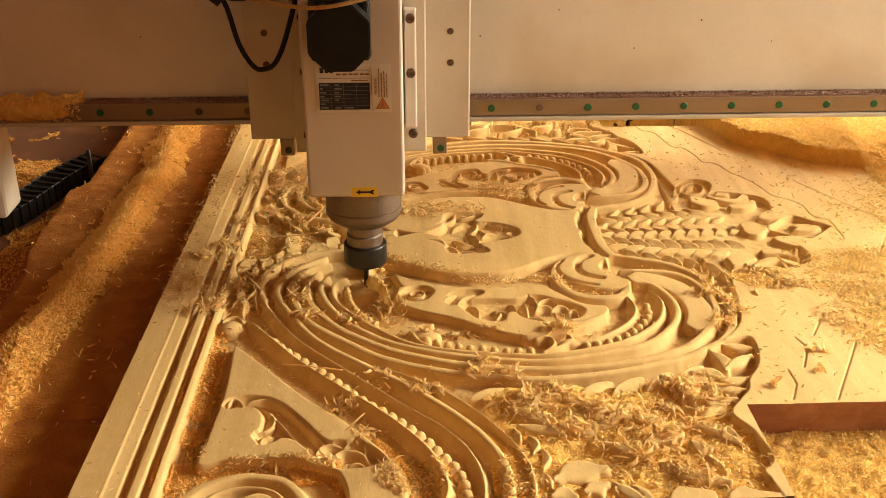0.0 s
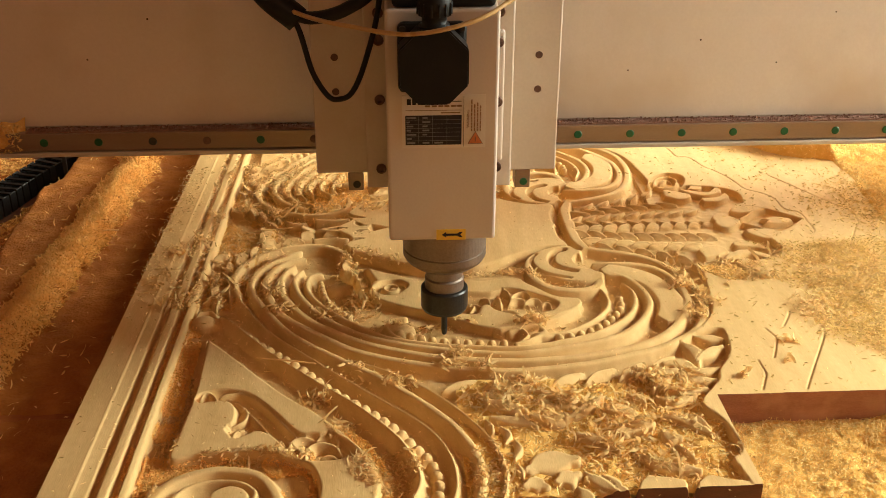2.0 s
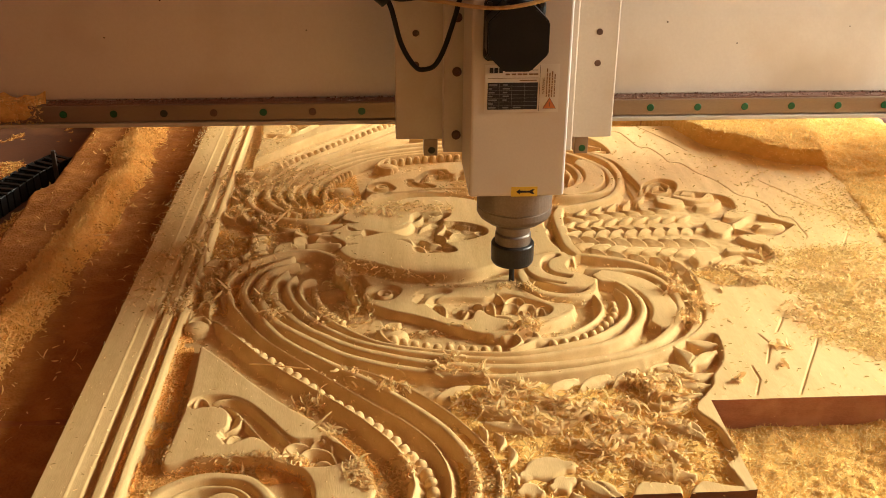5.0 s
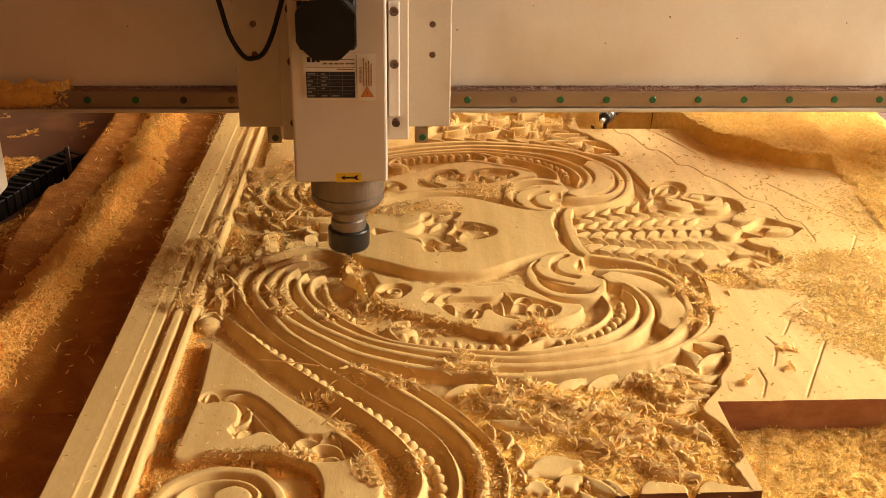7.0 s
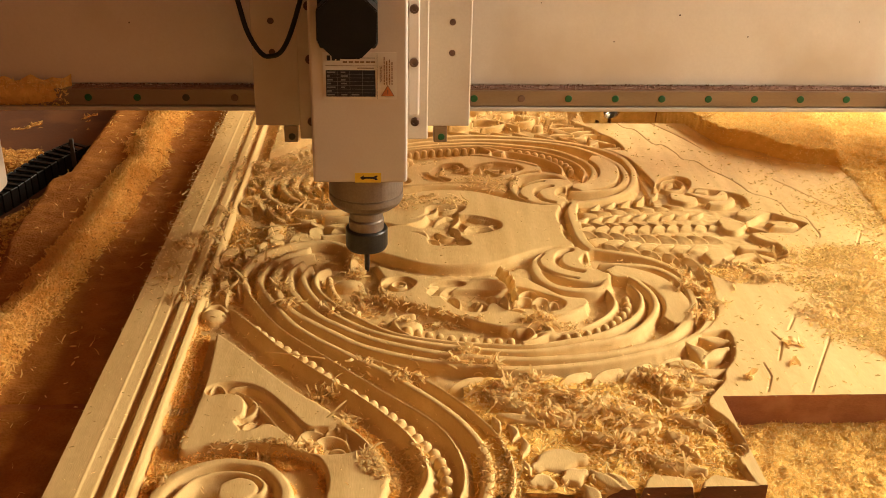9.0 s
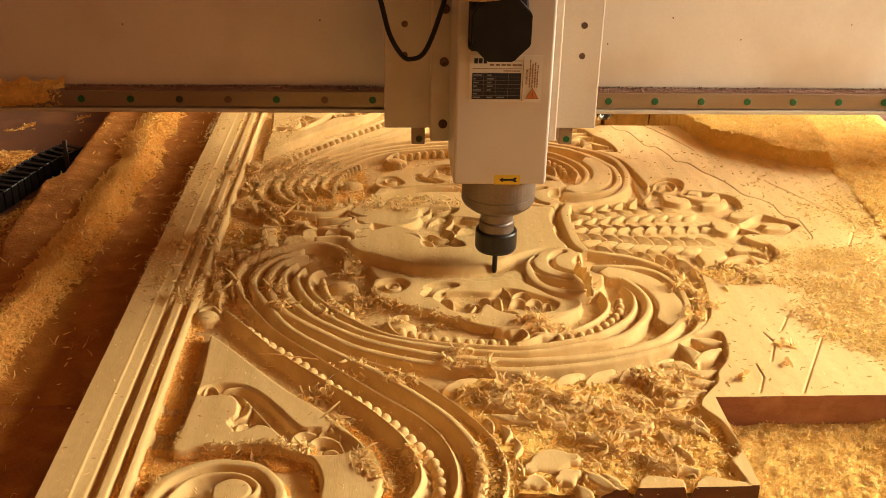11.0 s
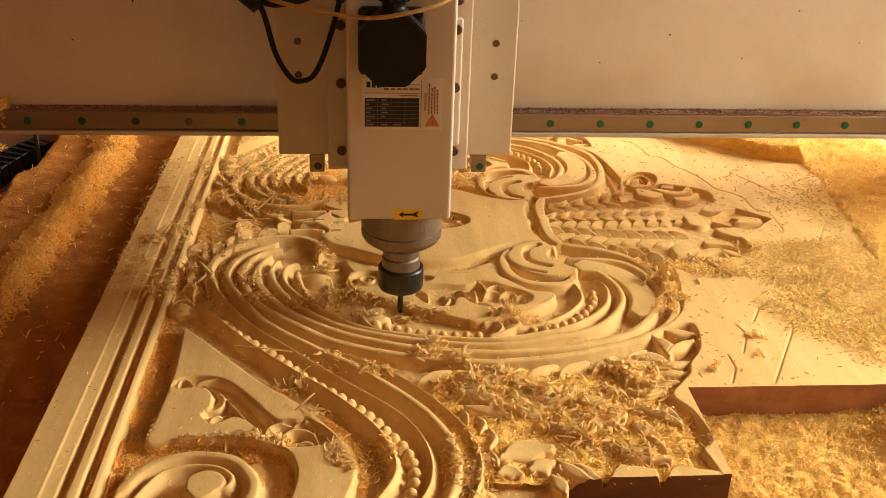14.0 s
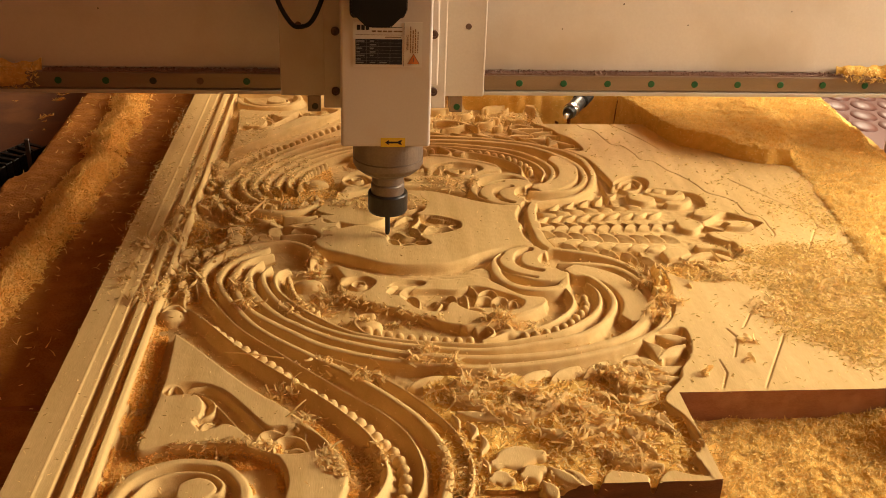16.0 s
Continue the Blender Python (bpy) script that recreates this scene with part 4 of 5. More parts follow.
dust_sheet("sawdust", "golden sawdust spread over the router bed", 0.45, 1.118, -0.34, 1.30, 0.0030, right_dust)
dust_sheet("sawdust", "sawdust and chips filling the sunk ground of the carving", 0.335, 0.571, -0.126, 0.045, 0.0030,
           lambda x, y: np.where(on_stock(x, y), -0.0078 + 0.0030 * value_noise(x, y, 0.03, 25) + 0.0018 * value_noise(x, y, 0.008, 26), BED - 0.01))
dust_sheet("sawdust", "sawdust and chips covering part of the leaf spray", 0.622, 0.765, 0.205, 0.262, 0.0030,
           lambda x, y: -0.0030 + 0.0020 * value_noise(x, y, 0.02, 27) + 0.0015 * value_noise(x, y, 0.007, 28))
# shade left of the blank is painted in by this sheet's darker orange
dust_sheet("sawdust_ridge", "long ridge of golden sawdust on the bed", -0.235, -0.006, -0.55, 1.7, 0.0030, left_dust, "shaded_dust", -0.096)


def flakes(name, label, places, material, lo, hi, thin, lift, curl, seed, segs=2, stand=0.5, parent=None):
    """Small bent slivers of wood in one mesh: each a ribbon of a few quads, laid at random on the given (x, y, z) places."""
    rng = np.random.RandomState(seed)
    n = len(places)
    length, wide = rng.uniform(lo, hi, n), rng.uniform(*thin, n)
    yaw, pitch, roll = rng.uniform(0, 2 * math.pi, n), rng.normal(0, stand, n), rng.normal(0, 0.9, n)
    bend, twist = rng.normal(0, 1, n) * curl, rng.normal(0, 0.5, n) * curl
    t = np.linspace(-0.5, 0.5, segs + 1)
    ang = bend[:, None] * t
    safe = np.where(np.abs(bend) < 0.05, 0.05, bend)[:, None]
    px, pz = np.sin(safe * t) / safe * length[:, None], (1 - np.cos(safe * t)) / safe * length[:, None]
    side = np.array([-0.5, 0.5])
    x = np.repeat(px[:, :, None], 2, 2)
    z = np.repeat(pz[:, :, None], 2, 2)
    taper = np.clip(1.15 - np.abs(t) * 1.2, 0.25, 1)
    y = wide[:, None, None] * side * taper[None, :, None]
    turn = roll[:, None, None] + twist[:, None, None] * t[None, :, None]
    c, s = np.cos(turn), np.sin(turn)
    y, z = y * c - z * s, y * s + z * c
    c, s = np.cos(pitch)[:, None, None], np.sin(pitch)[:, None, None]
    x, z = x * c - z * s, x * s + z * c
    c, s = np.cos(yaw)[:, None, None], np.sin(yaw)[:, None, None]
    x, y = x * c - y * s, x * s + y * c
    low = z.min(axis=(1, 2))
    z = z - low[:, None, None] * 0.8 + lift
    co = np.stack([x + places[:, 0, None, None], y + places[:, 1, None, None], z + places[:, 2, None, None]], -1).reshape(-1, 3)
    base = (np.arange(n) * (segs + 1) * 2)[:, None] + (np.arange(segs) * 2)[None, :]
    f = np.stack([base, base + 2, base + 3, base + 1], -1).reshape(-1, 4)
    me = bpy.data.meshes.new(name)
    me.vertices.add(len(co))
    me.vertices.foreach_set("co", co.astype(np.float32).ravel())
    me.loops.add(len(f) * 4)
    me.loops.foreach_set("vertex_index", f.astype(np.int32).ravel())
    me.polygons.add(len(f))
    me.polygons.foreach_set("loop_start", np.arange(len(f), dtype=np.int32) * 4)
    me.update(calc_edges=True)
    me.materials.append(M[material])
    ob = new(name, me)
    if parent:
        ob.parent = parent
        return tagged(ob, label, kind="stuff")
    return tagged(ob, label, "wood chips", kind="stuff")


def scatter(n, x0, x1, y0, y1, seed, chance=None):
    rng = np.random.RandomState(seed)
    x, y = rng.uniform(x0, x1, n), rng.uniform(y0, y1, n)
    if chance is not None:
        k = rng.uniform(0, 1, n) < chance(x, y)
        x, y = x[k], y[k]
    return x, y


# loose grain on the dust beside the blank
x, y = scatter(230000, 0.44, 1.10, -0.22, 1.05, 31)
z = right_dust(x, y)
k = ~on_stock(x, y) | (z > 0.0)
flakes("sawdust_grain", "coarse golden sawdust grains", np.stack([x, y, z], -1)[k], "grain", 0.0024, 0.0064, (0.0006, 0.0014), 0.0, 1.4, 41, 2, 0.6)
x, y = scatter(150000, -0.21, -0.008, -0.16, 1.05, 32, lambda x, y: np.clip((left_dust(x, y) - BED - 0.0040) / 0.006, 0.003, 1))
flakes("sawdust_grain", "coarse golden sawdust grains on the ridge", np.stack([x, y, left_dust(x, y)], -1), "shaded_grain", 0.005, 0.0115, (0.0010, 0.0021), 0.0, 1.6, 42, 2, 0.5)

# crumbs on the uncarved stock, thick towards its outer edge
def crumbs(x, y):
    d = ease(0.69, 0.775, x + 0.04 * value_noise(x, y, 0.06, 51) - 0.05 * (1 - ease(0.04, 0.13, y))) * ease(0.01, 0.09, y) * (1 - 0.975 * ease(0.275, 0.33, y + 0.02 * value_noise(x, y, 0.05, 53)))
    d = np.maximum(d, 0.55 * ease(0.79, 0.90, x + 0.03 * value_noise(x, y, 0.03, 54)) * (1 - ease(0.40, 0.56, y)) * ease(0.01, 0.09, y))
    return np.clip(d * (0.85 + 0.6 * value_noise(x, y, 0.035, 52)) + 0.012, 0, 1) * (face(x, y) > -0.002)


x, y = scatter(120000, 0.575, 0.903, 0.004, 0.758, 33, crumbs)
flakes("sawdust_grain", "sawdust crumbs strewn on the uncut stock", np.stack([x, y, face(x, y)], -1), "grain", 0.0022, 0.0064, (0.0009, 0.0020), -0.0003, 1.0, 43, 2, 0.35)

# shavings in heaps: where (x, y), reach across and along, number of slivers and of curls, depth of heap
HEAPS = ((0.47, -0.015, 0.085, 0.040, 200, 130, 0.008), (0.50, -0.075, 0.075, 0.040, 350, 34, 0.004), (0.39, 0.012, 0.05, 0.025, 160, 60, 0.007), (0.54, 0.03, 0.03, 0.03, 120, 30, 0.005),
         (0.10, 0.34, 0.07, 0.07, 200, 60, 0.006), (0.06, 0.24, 0.05, 0.05, 160, 60, 0.006), (0.17, 0.47, 0.11, 0.06, 200, 40, 0.005), (0.13, 0.56, 0.10, 0.08, 1500, 40, 0.003),
         (0.30, 0.45, 0.07, 0.025, 160, 50, 0.006), (0.284, 0.040, 0.016, 0.012, 24, 42, 0.010), (0.215, 0.175, 0.03, 0.015, 60, 20, 0.004), (0.30, 0.150, 0.06, 0.008, 90, 14, 0.003),
         (0.43, 0.145, 0.03, 0.010, 50, 10, 0.003), (0.245, 0.20, 0.02, 0.035, 70, 26, 0.007), (0.60, 0.26, 0.015, 0.030, 80, 20, 0.005), (0.61, 0.20, 0.008, 0.03, 50, 12, 0.004),
         (0.66, 0.262, 0.04, 0.012, 140, 12, 0.003), (0.675, 0.232, 0.035, 0.014, 360, 18, 0.004), (0.735, 0.30, 0.02, 0.01, 60, 12, 0.003), (0.27, -0.085, 0.03, 0.03, 420, 12, 0.002), (0.165, -0.065, 0.05, 0.008, 300, 22, 0.003),
         (0.084, -0.02, 0.010, 0.10, 900, 6, 0.002), (0.20, 0.02, 0.012, 0.02, 24, 12, 0.006), (0.36, -0.10, 0.02, 0.05, 420, 10, 0.002), (0.25, 0.06, 0.05, 0.02, 60, 12, 0.003),
         (0.545, 0.80, 0.05, 0.05, 300, 24, 0.004), (0.46, 0.80, 0.06, 0.05, 260, 18, 0.003), (0.72, 0.155, 0.03, 0.03, 160, 16, 0.004), (0.605, 0.032, 0.002, 0.002, 0, 2, 0.001),
         (0.668, 0.090, 0.016, 0.003, 4, 3, 0.001), (0.655, 0.055, 0.003, 0.003, 2, 2, 0.001), (0.80, 0.22, 0.07, 0.07, 700, 30, 0.003), (0.40, 0.52, 0.05, 0.03, 200, 20, 0.004))
fine, curls = [], []
rng = np.random.RandomState(61)
for hx, hy, rx, ry, n, m, deep in HEAPS:
    for number, store in ((n, fine), (m, curls)):
        a, r = rng.uniform(0, 2 * math.pi, number), rng.uniform(0, 1, number) ** 0.6
        x, y = hx + rx * r * np.cos(a), hy + ry * r * np.sin(a)
        z = np.maximum(face(x, y), np.where((x > 0.335) & (y < 0.045), -0.0070, -1)) + deep * (1 - r) * rng.uniform(0, 1, number) * (1.0 if store is curls else 0.7)
        k = on_stock(x, y)
        store.append(np.stack([x, y, z], -1)[k])
# dense tufts that the cutter threw out, as (x, y)
TUFTS = ((0.153, 0.217), (0.162, 0.179), (0.23, 0.263), (0.241, 0.209), (0.049, 0.194), (0.065, 0.206), (0.226, 0.292), (0.422, 0.143),
         (0.211, 0.023), (0.231, -0.023), (0.333, 0.068), (0.342, 0.083), (0.588, 0.215), (0.592, 0.151), (0.612, 0.175),
         (0.4, 0.036), (0.409, -0.02), (0.464, -0.027), (0.462, -0.065), (0.365, 0.057), (0.373, 0.027), (0.444, 0.006), (0.51, 0.042), (0.524, 0.032), (0.188, 0.457))
TUFTS += ((0.21, 0.447), (0.133, 0.43), (0.095, 0.458), (0.065, 0.422), (0.054, 0.355), (0.088, 0.252), (0.153, 0.448), (0.382, 0.017), (0.356, 0.018), (0.036, 0.325), (0.48, -0.074))
for hx, hy in TUFTS:
    for number, store, reach in ((21, curls, 0.0064), (18, fine, 0.009)):
        x, y = hx + rng.normal(0, reach, number), hy + rng.normal(0, reach * 0.7, number)
        z = face(x, y) + rng.uniform(0, 0.009, number) * np.exp(-((x - hx) ** 2 + (y - hy) ** 2) / 0.00008)
        store.append(np.stack([x, y, z], -1)[on_stock(x, y)])
flakes("wood_slivers", "pale wood slivers heaped in the carving", np.concatenate(fine), "flake", 0.003, 0.009, (0.0009, 0.0022), -0.0003, 2.0, 44, 3, 0.35)
flakes("wood_shavings", "curled wood shavings heaped on the carving", np.concatenate(curls), "curl", 0.009, 0.027, (0.0011, 0.0036), -0.0008, 3.9, 45, 9, 0.42)
# fine chips over the filled ground
x, y = scatter(3400, 0.335, 0.57, -0.126, 0.04, 35)
k = on_stock(x, y) & (face(x, y) < -0.006)
flakes("sawdust_grain", "sawdust grains over the filled ground", np.stack([x, y, np.full_like(x, -0.0078) + 0.0030 * value_noise(x, y, 0.03, 25)], -1)[k], "grain", 0.003, 0.0075, (0.0009, 0.0020), 0.0, 1.4, 47, 2, 0.4)
# stray slivers all over the carving
x, y = scatter(9000, 0.002, 0.62, -0.16, 0.9, 34, lambda x, y: 0.12 + 0.88 * (face(x, y) < -0.006))
k = on_stock(x, y)
flakes("wood_slivers", "stray wood slivers lying in the grooves", np.stack([x, y, face(x, y)], -1)[k], "flake", 0.0015, 0.006, (0.0006, 0.0014), 0.0, 1.5, 46, 2, 0.3)


def within(poly, x, y):
    odd = np.zeros(x.shape, bool)
    for (ax, ay), (bx, by) in zip(poly, poly[1:] + poly[:1]):
        if ay != by:
            odd ^= ((ay > y) != (by > y)) & (x < (bx - ax) * (y - ay) / (by - ay) + ax)
    return odd


# dust drifted into the sunk ground: beside the border, round the lower volute and along the spandrel
DRIFTS = ([(0.071, -0.055), (0.21, -0.06), (0.215, -0.099), (0.21, -0.16), (0.188, -0.16), (0.181, -0.097), (0.155, -0.075), (0.118, -0.074), (0.072, -0.114), (0.057, -0.127)],
          [(0.058, 0.20), (0.086, 0.142), (0.088, -0.056), (0.07, -0.166), (0.054, -0.166)],
          [(0.228, -0.011), (0.258, -0.046), (0.277, -0.094), (0.272, -0.136), (0.259, -0.136), (0.268, -0.101), (0.253, -0.062)],
          [(0.06, 0.20), (0.14, 0.20), (0.14, 0.50), (0.06, 0.56)], [(0.14, 0.40), (0.26, 0.42), (0.24, 0.60), (0.14, 0.62)])
for poly, thick, seed in zip(DRIFTS, (1.0, 0.9, 0.8, 0.25, 0.2), range(5)):
    q = np.array(poly)
    x, y = scatter(int(2600000 * thick * np.ptp(q[:, 0]) * np.ptp(q[:, 1])), q[:, 0].min(), q[:, 0].max(), q[:, 1].min(), q[:, 1].max(), 80 + seed)
    k = within(poly, x, y) & (face(x, y) < -0.0072) & (value_noise(x, y, 0.02, 90 + seed) > -0.35)
    x, y = x[k], y[k]
    flakes("sawdust_grain", "coarse sawdust drifted into the carved ground", np.stack([x, y, face(x, y) + np.random.RandomState(seed).uniform(0, 0.0022, len(x))], -1), "shaded_grain", 0.0016, 0.0046, (0.0005, 0.0011), 0.0, 1.3, 100 + seed, 2, 0.4)
# crumbs on the border's reeds and on the flat faces of the carving
x, y = scatter(16000, 0.0, 0.16, -0.10, 0.85, 36, lambda x, y: np.clip(ease(0.12, 0.30, y) * (0.55 + 0.9 * value_noise(x, y, 0.03, 37)), 0.05, 1))
flakes("sawdust_grain", "sawdust crumbs lying on the border mouldings", np.stack([x, y, face(x, y)], -1), "flake", 0.0015, 0.0055, (0.0006, 0.0015), -0.0002, 1.2, 48, 2, 0.3)
x, y = scatter(1500, 0.09, 0.62, -0.15, 0.74, 38, lambda x, y: 0.7 * (face(x, y) > -0.003))
flakes("sawdust_grain", "sparse dust specks on the carved faces", np.stack([x, y, face(x, y)], -1), "flake", 0.001, 0.003, (0.0005, 0.0011), -0.0002, 0.6, 49, 2, 0.15)
x, y = scatter(2600, 0.622, 0.765, 0.205, 0.262, 39)
k = face(x, y) < -0.001
flakes("sawdust_grain", "sawdust grains covering part of the leaf spray", np.stack([x, y, -0.0030 + 0.0020 * value_noise(x, y, 0.02, 27)], -1)[k], "grain", 0.003, 0.0075, (0.0009, 0.0020), 0.0, 1.4, 50, 2, 0.4)
# a few broad curls lying by themselves on the uncut stock
flakes("wood_shavings", "broad curled shavings lying on the uncut stock", np.array([(0.606, 0.031, 0.0), (0.609, 0.034, 0.002), (0.662, 0.092, 0.0), (0.674, 0.089, 0.0), (0.668, 0.091, 0.003), (0.655, 0.055, 0.0), (0.645, 0.21, 0.0)]), "flake", 0.010, 0.018, (0.0035, 0.0065), -0.0006, 3.0, 51, 9, 0.3)
# a few long thin straws of wood
for ax, ay, bx, by, z in ((0.147, 0.082, 0.205, 0.066, 0.0012), (-0.135, 0.062, -0.105, 0.052, -0.0290), (-0.083, 0.430, -0.062, 0.428, -0.0200), (0.105, 0.362, 0.160, 0.372, 0.0035)):
    m = look((ax, ay, z), (bx, by, z + 0.001))
    n = math.hypot(bx - ax, by - ay)
    bm = tube([(0, 0, 0), (0.0008, 0.0015, -0.35 * n), (-0.0010, 0.0005, -0.7 * n), (0, 0.001, -n)], 0.0007, 6, 5)
    bm.transform(m)
    tagged(part("wood_straw", bm, M["flake"], smooth=True), "long thin straw of pale wood on the dust", "wood straw")
# dust heaped in the side tray
xs, ys = np.arange(-0.515, -0.197, 0.005), np.arange(0.2, 1.5, 0.005)
gx, gy = np.meshgrid(xs, ys, indexing="ij")


def tray_dust(x, y):
    z = -0.0975 + 0.014 * np.exp(-((x + 0.33) / 0.060) ** 2 - ((y - 0.82) / 0.06) ** 2) + 0.034 * np.exp(-((x + 0.225) / 0.045) ** 2 - ((y - 0.50) / 0.13) ** 2)
    return z + 0.003 * value_noise(x, y, 0.04, 56) + 0.0015 * value_noise(x, y, 0.012, 57)


tz = tray_dust(gx, gy)
tagged(sheet("sawdust", xs, ys, tz, M["shaded_dust"], keep=tz > -0.0952), "sawdust heaped in the side tray by the drag chain", "sawdust", kind="stuff")
x, y = scatter(22000, -0.51, -0.20, 0.30, 1.3, 58)
k = tray_dust(x, y) > -0.0950
flakes("sawdust_grain", "sawdust grains in the side tray", np.stack([x, y, tray_dust(x, y)], -1)[k], "shaded_grain", 0.004, 0.009, (0.001, 0.002), 0.0, 1.4, 59, 2, 0.4)
# fringe of shavings under the cartouche's edge, which the cutter later sweeps down to the bead row
rng = np.random.RandomState(71)
fringe_line = path_of([(0.232, 0.319), (0.265, 0.301), (0.301, 0.283), (0.341, 0.265), (0.383, 0.258), (0.411, 0.259), (0.434, 0.255), (0.449, 0.23), (0.489, 0.224)], 12)
pick = rng.randint(0, len(fringe_line), 340)
x, y = fringe_line[pick, 0] + rng.normal(0, 0.004, 340), fringe_line[pick, 1] + rng.normal(0, 0.0045, 340)
fringe = flakes("shavings_fringe", "ragged fringe of orange shavings along the cartouche", np.stack([x, y, np.maximum(face(x, y), -0.0075) + rng.uniform(0, 0.003, 340)], -1), "curl", 0.004, 0.011, (0.0009, 0.0024), -0.0004, 3.0, 72, 6, 0.45)

# ---- gantry; its origin is the rail's front face ----
gantry = tagged(new("gantry"), "cream painted steel gantry beam with a linear rail", "gantry")
bm = box(-0.34, 1.20, 0.018, 0.20, 0.1412, 0.62, 0.0015)
part("beam", bm, M["cream"], gantry)
part("rail_bed", box(-0.34, 1.20, 0.016, 0.20, 0.1125, 0.1400, 0.001), M["cream"], gantry)
part("lower_lip", box(-0.34, 1.20, -0.003, 0.012, 0.1125, 0.1175, 0.001), M["plate"], gantry)
rail = part("linear_rail", box(-0.235, 1.19, 0.0, 0.018, 0.1185, 0.1395, 0.0012), M["rail"], gantry, "steel linear guide rail")
BOLT_X, BOLT_Z = -0.106, 0.1288
caps = "green green dark brown green brown green dark green brown green green green green green green green green green".split()
for k in range(-2, 21):
    kind = "dark" if k < 0 else caps[k] if k < len(caps) else "green"
    bm = lathe([(0.0046, 0.002), (0.0046, -0.0006), (0.0040, -0.0011)], 20, (BOLT_X + 0.06 * k, 0, BOLT_Z), axis="y")
    part("bolt_cap", bm, M[{"green": "green", "dark": "dark_cap", "brown": "brown_cap"}[kind]], rail, {"green": "green plastic bolt cap", "dark": "dust-darkened bolt cap", "brown": "bare brown bolt hole"}[kind])
part("side_leg", box(-0.43, -0.243, 0.0, 0.06, -0.012, 0.112, 0.006), M["cream"], gantry)
for bx, bz, br in ((0.02, 0.262, 0.0014), (0.19, 0.225, 0.0012), (0.245, 0.262, 0.0011), (0.36, 0.215, 0.0013), (0.455, 0.246, 0.0010), (0.55, 0.198, 0.0012), (0.63, 0.232, 0.0014), (0.72, 0.205, 0.0011), (0.78, 0.262, 0.0012), (-0.05, 0.218, 0.0013), (0.86, 0.225, 0.0010)):
    part("paint_chip", lathe([(br, 0.0005), (br * 0.8, -0.0002)], 8, (bx, 0.018, bz), axis="y"), M["rust"], gantry, "small chip in the paint")
part("side_leg", box(1.13, 1.20, 0.0, 0.20, -0.195, 0.112, 0.006), M["cream"], gantry)

# ---- spindle head; its origin is the spindle's axis at the rail's front face ----
head = tagged(new("spindle_head"), "white milling spindle on its slide plate with black cables", "milling spindle")
part("carriage", box(-0.11, 0.105, -0.10, -0.002, 0.150, 0.46, 0.003), M["frame"], head)
backplate = part("slide_plate", box(-0.1255, 0.1175, -0.13, -0.105, 0.137, 0.50, 0.0015), M["plate"], head, "grey-white painted slide plate")
for sx in (-0.1030, 0.0960):
    for z in (0.2225, 0.257, 0.34, 0.38):
        part("screw_hole", lathe([(0.0036, 0.0), (0.0036, -0.0004), (0.0030, -0.0006)], 18, (sx, -0.13, z), axis="y"), M["rust"], backplate, "dark screw hole")
part("mount_plate", box(-0.074, 0.069, -0.152, -0.13, 0.129, 0.48, 0.0015), M["plate"], head)
part("clamp_strip", box(0.0462, 0.0590, -0.163, -0.152, 0.160, 0.289, 0.0022, 3), M["body"], head, "pale steel clamp strip")
for s in (-1, 1):
    gx = 0.0845 if s > 0 else -0.0865
    block = part("guide_block", box(gx - 0.0078, gx + 0.0078, -0.128, -0.106, 0.1165, 0.1365, 0.0012), M["rail"], head, "steel guide rail end below the plate")
    part("bolt_cap", lathe([(0.0040, 0.001), (0.0040, -0.0006), (0.0034, -0.0010)], 18, (gx + 0.001, -0.128, 0.1235), axis="y"), M["green" if s > 0 else "dark_cap"], block)
    for z in (0.150, 0.221, 0.279, 0.305):
        proud = s > 0 and 0.17 < z < 0.29
        part("bolt", lathe([(0.0050, 0.001), (0.0050, -0.0025), (0.0044, -0.0036), (0.0026, -0.0036), (0.0024, -0.0014)], 18, (0.0528 if proud else 0.0545 if s > 0 else -0.0600, -0.163 if proud else -0.152, z), axis="y"), M["rust"], head, "rusty socket bolt")
part("spindle_body", box(-0.0535, 0.0446, -0.25, -0.152, 0.116, 0.330, 0.003, 3), M["body"], head)
part("fan_housing", box(-0.047, 0.041, -0.246, -0.156, 0.330, 0.43, 0.004), M["black"], head)
flange = [(0.0405, 0.1165), (0.0405, 0.0909), (0.0395, 0.0901), (0.0395, 0.0892), (0.0405, 0.0886), (0.0405, 0.0819), (0.038, 0.0774), (0.031, 0.0719), (0.022, 0.0674), (0.0185, 0.067)]
part("nose_flange", lathe(flange, 56, (0, -0.204, 0)), M["steel"], head, "turned steel nose flange", smooth=False)
part("shaft", lathe([(0.0185, 0.0679), (0.0185, 0.0576), (0.0178, 0.0566), (0.0195, 0.0549), (0.0195, 0.0423)], 40, (0, -0.204, 0)), M["steel"], head)
part("collet_nut", lathe([(0.0195, 0.0445), (0.0225, 0.0441), (0.0235, 0.0427), (0.0235, 0.0234), (0.0222, 0.0204), (0.012, 0.0198)], 48, (0, -0.204, 0)), M["dark_steel"], head, "black collet nut")
part("cutter", lathe([(0.003, 0.030), (0.003, -0.006), (0.0024, -0.0105), (0.0008, -0.012)], 14, (0, -0.204, 0)), M["dark_steel"], head, "thin steel milling cutter")
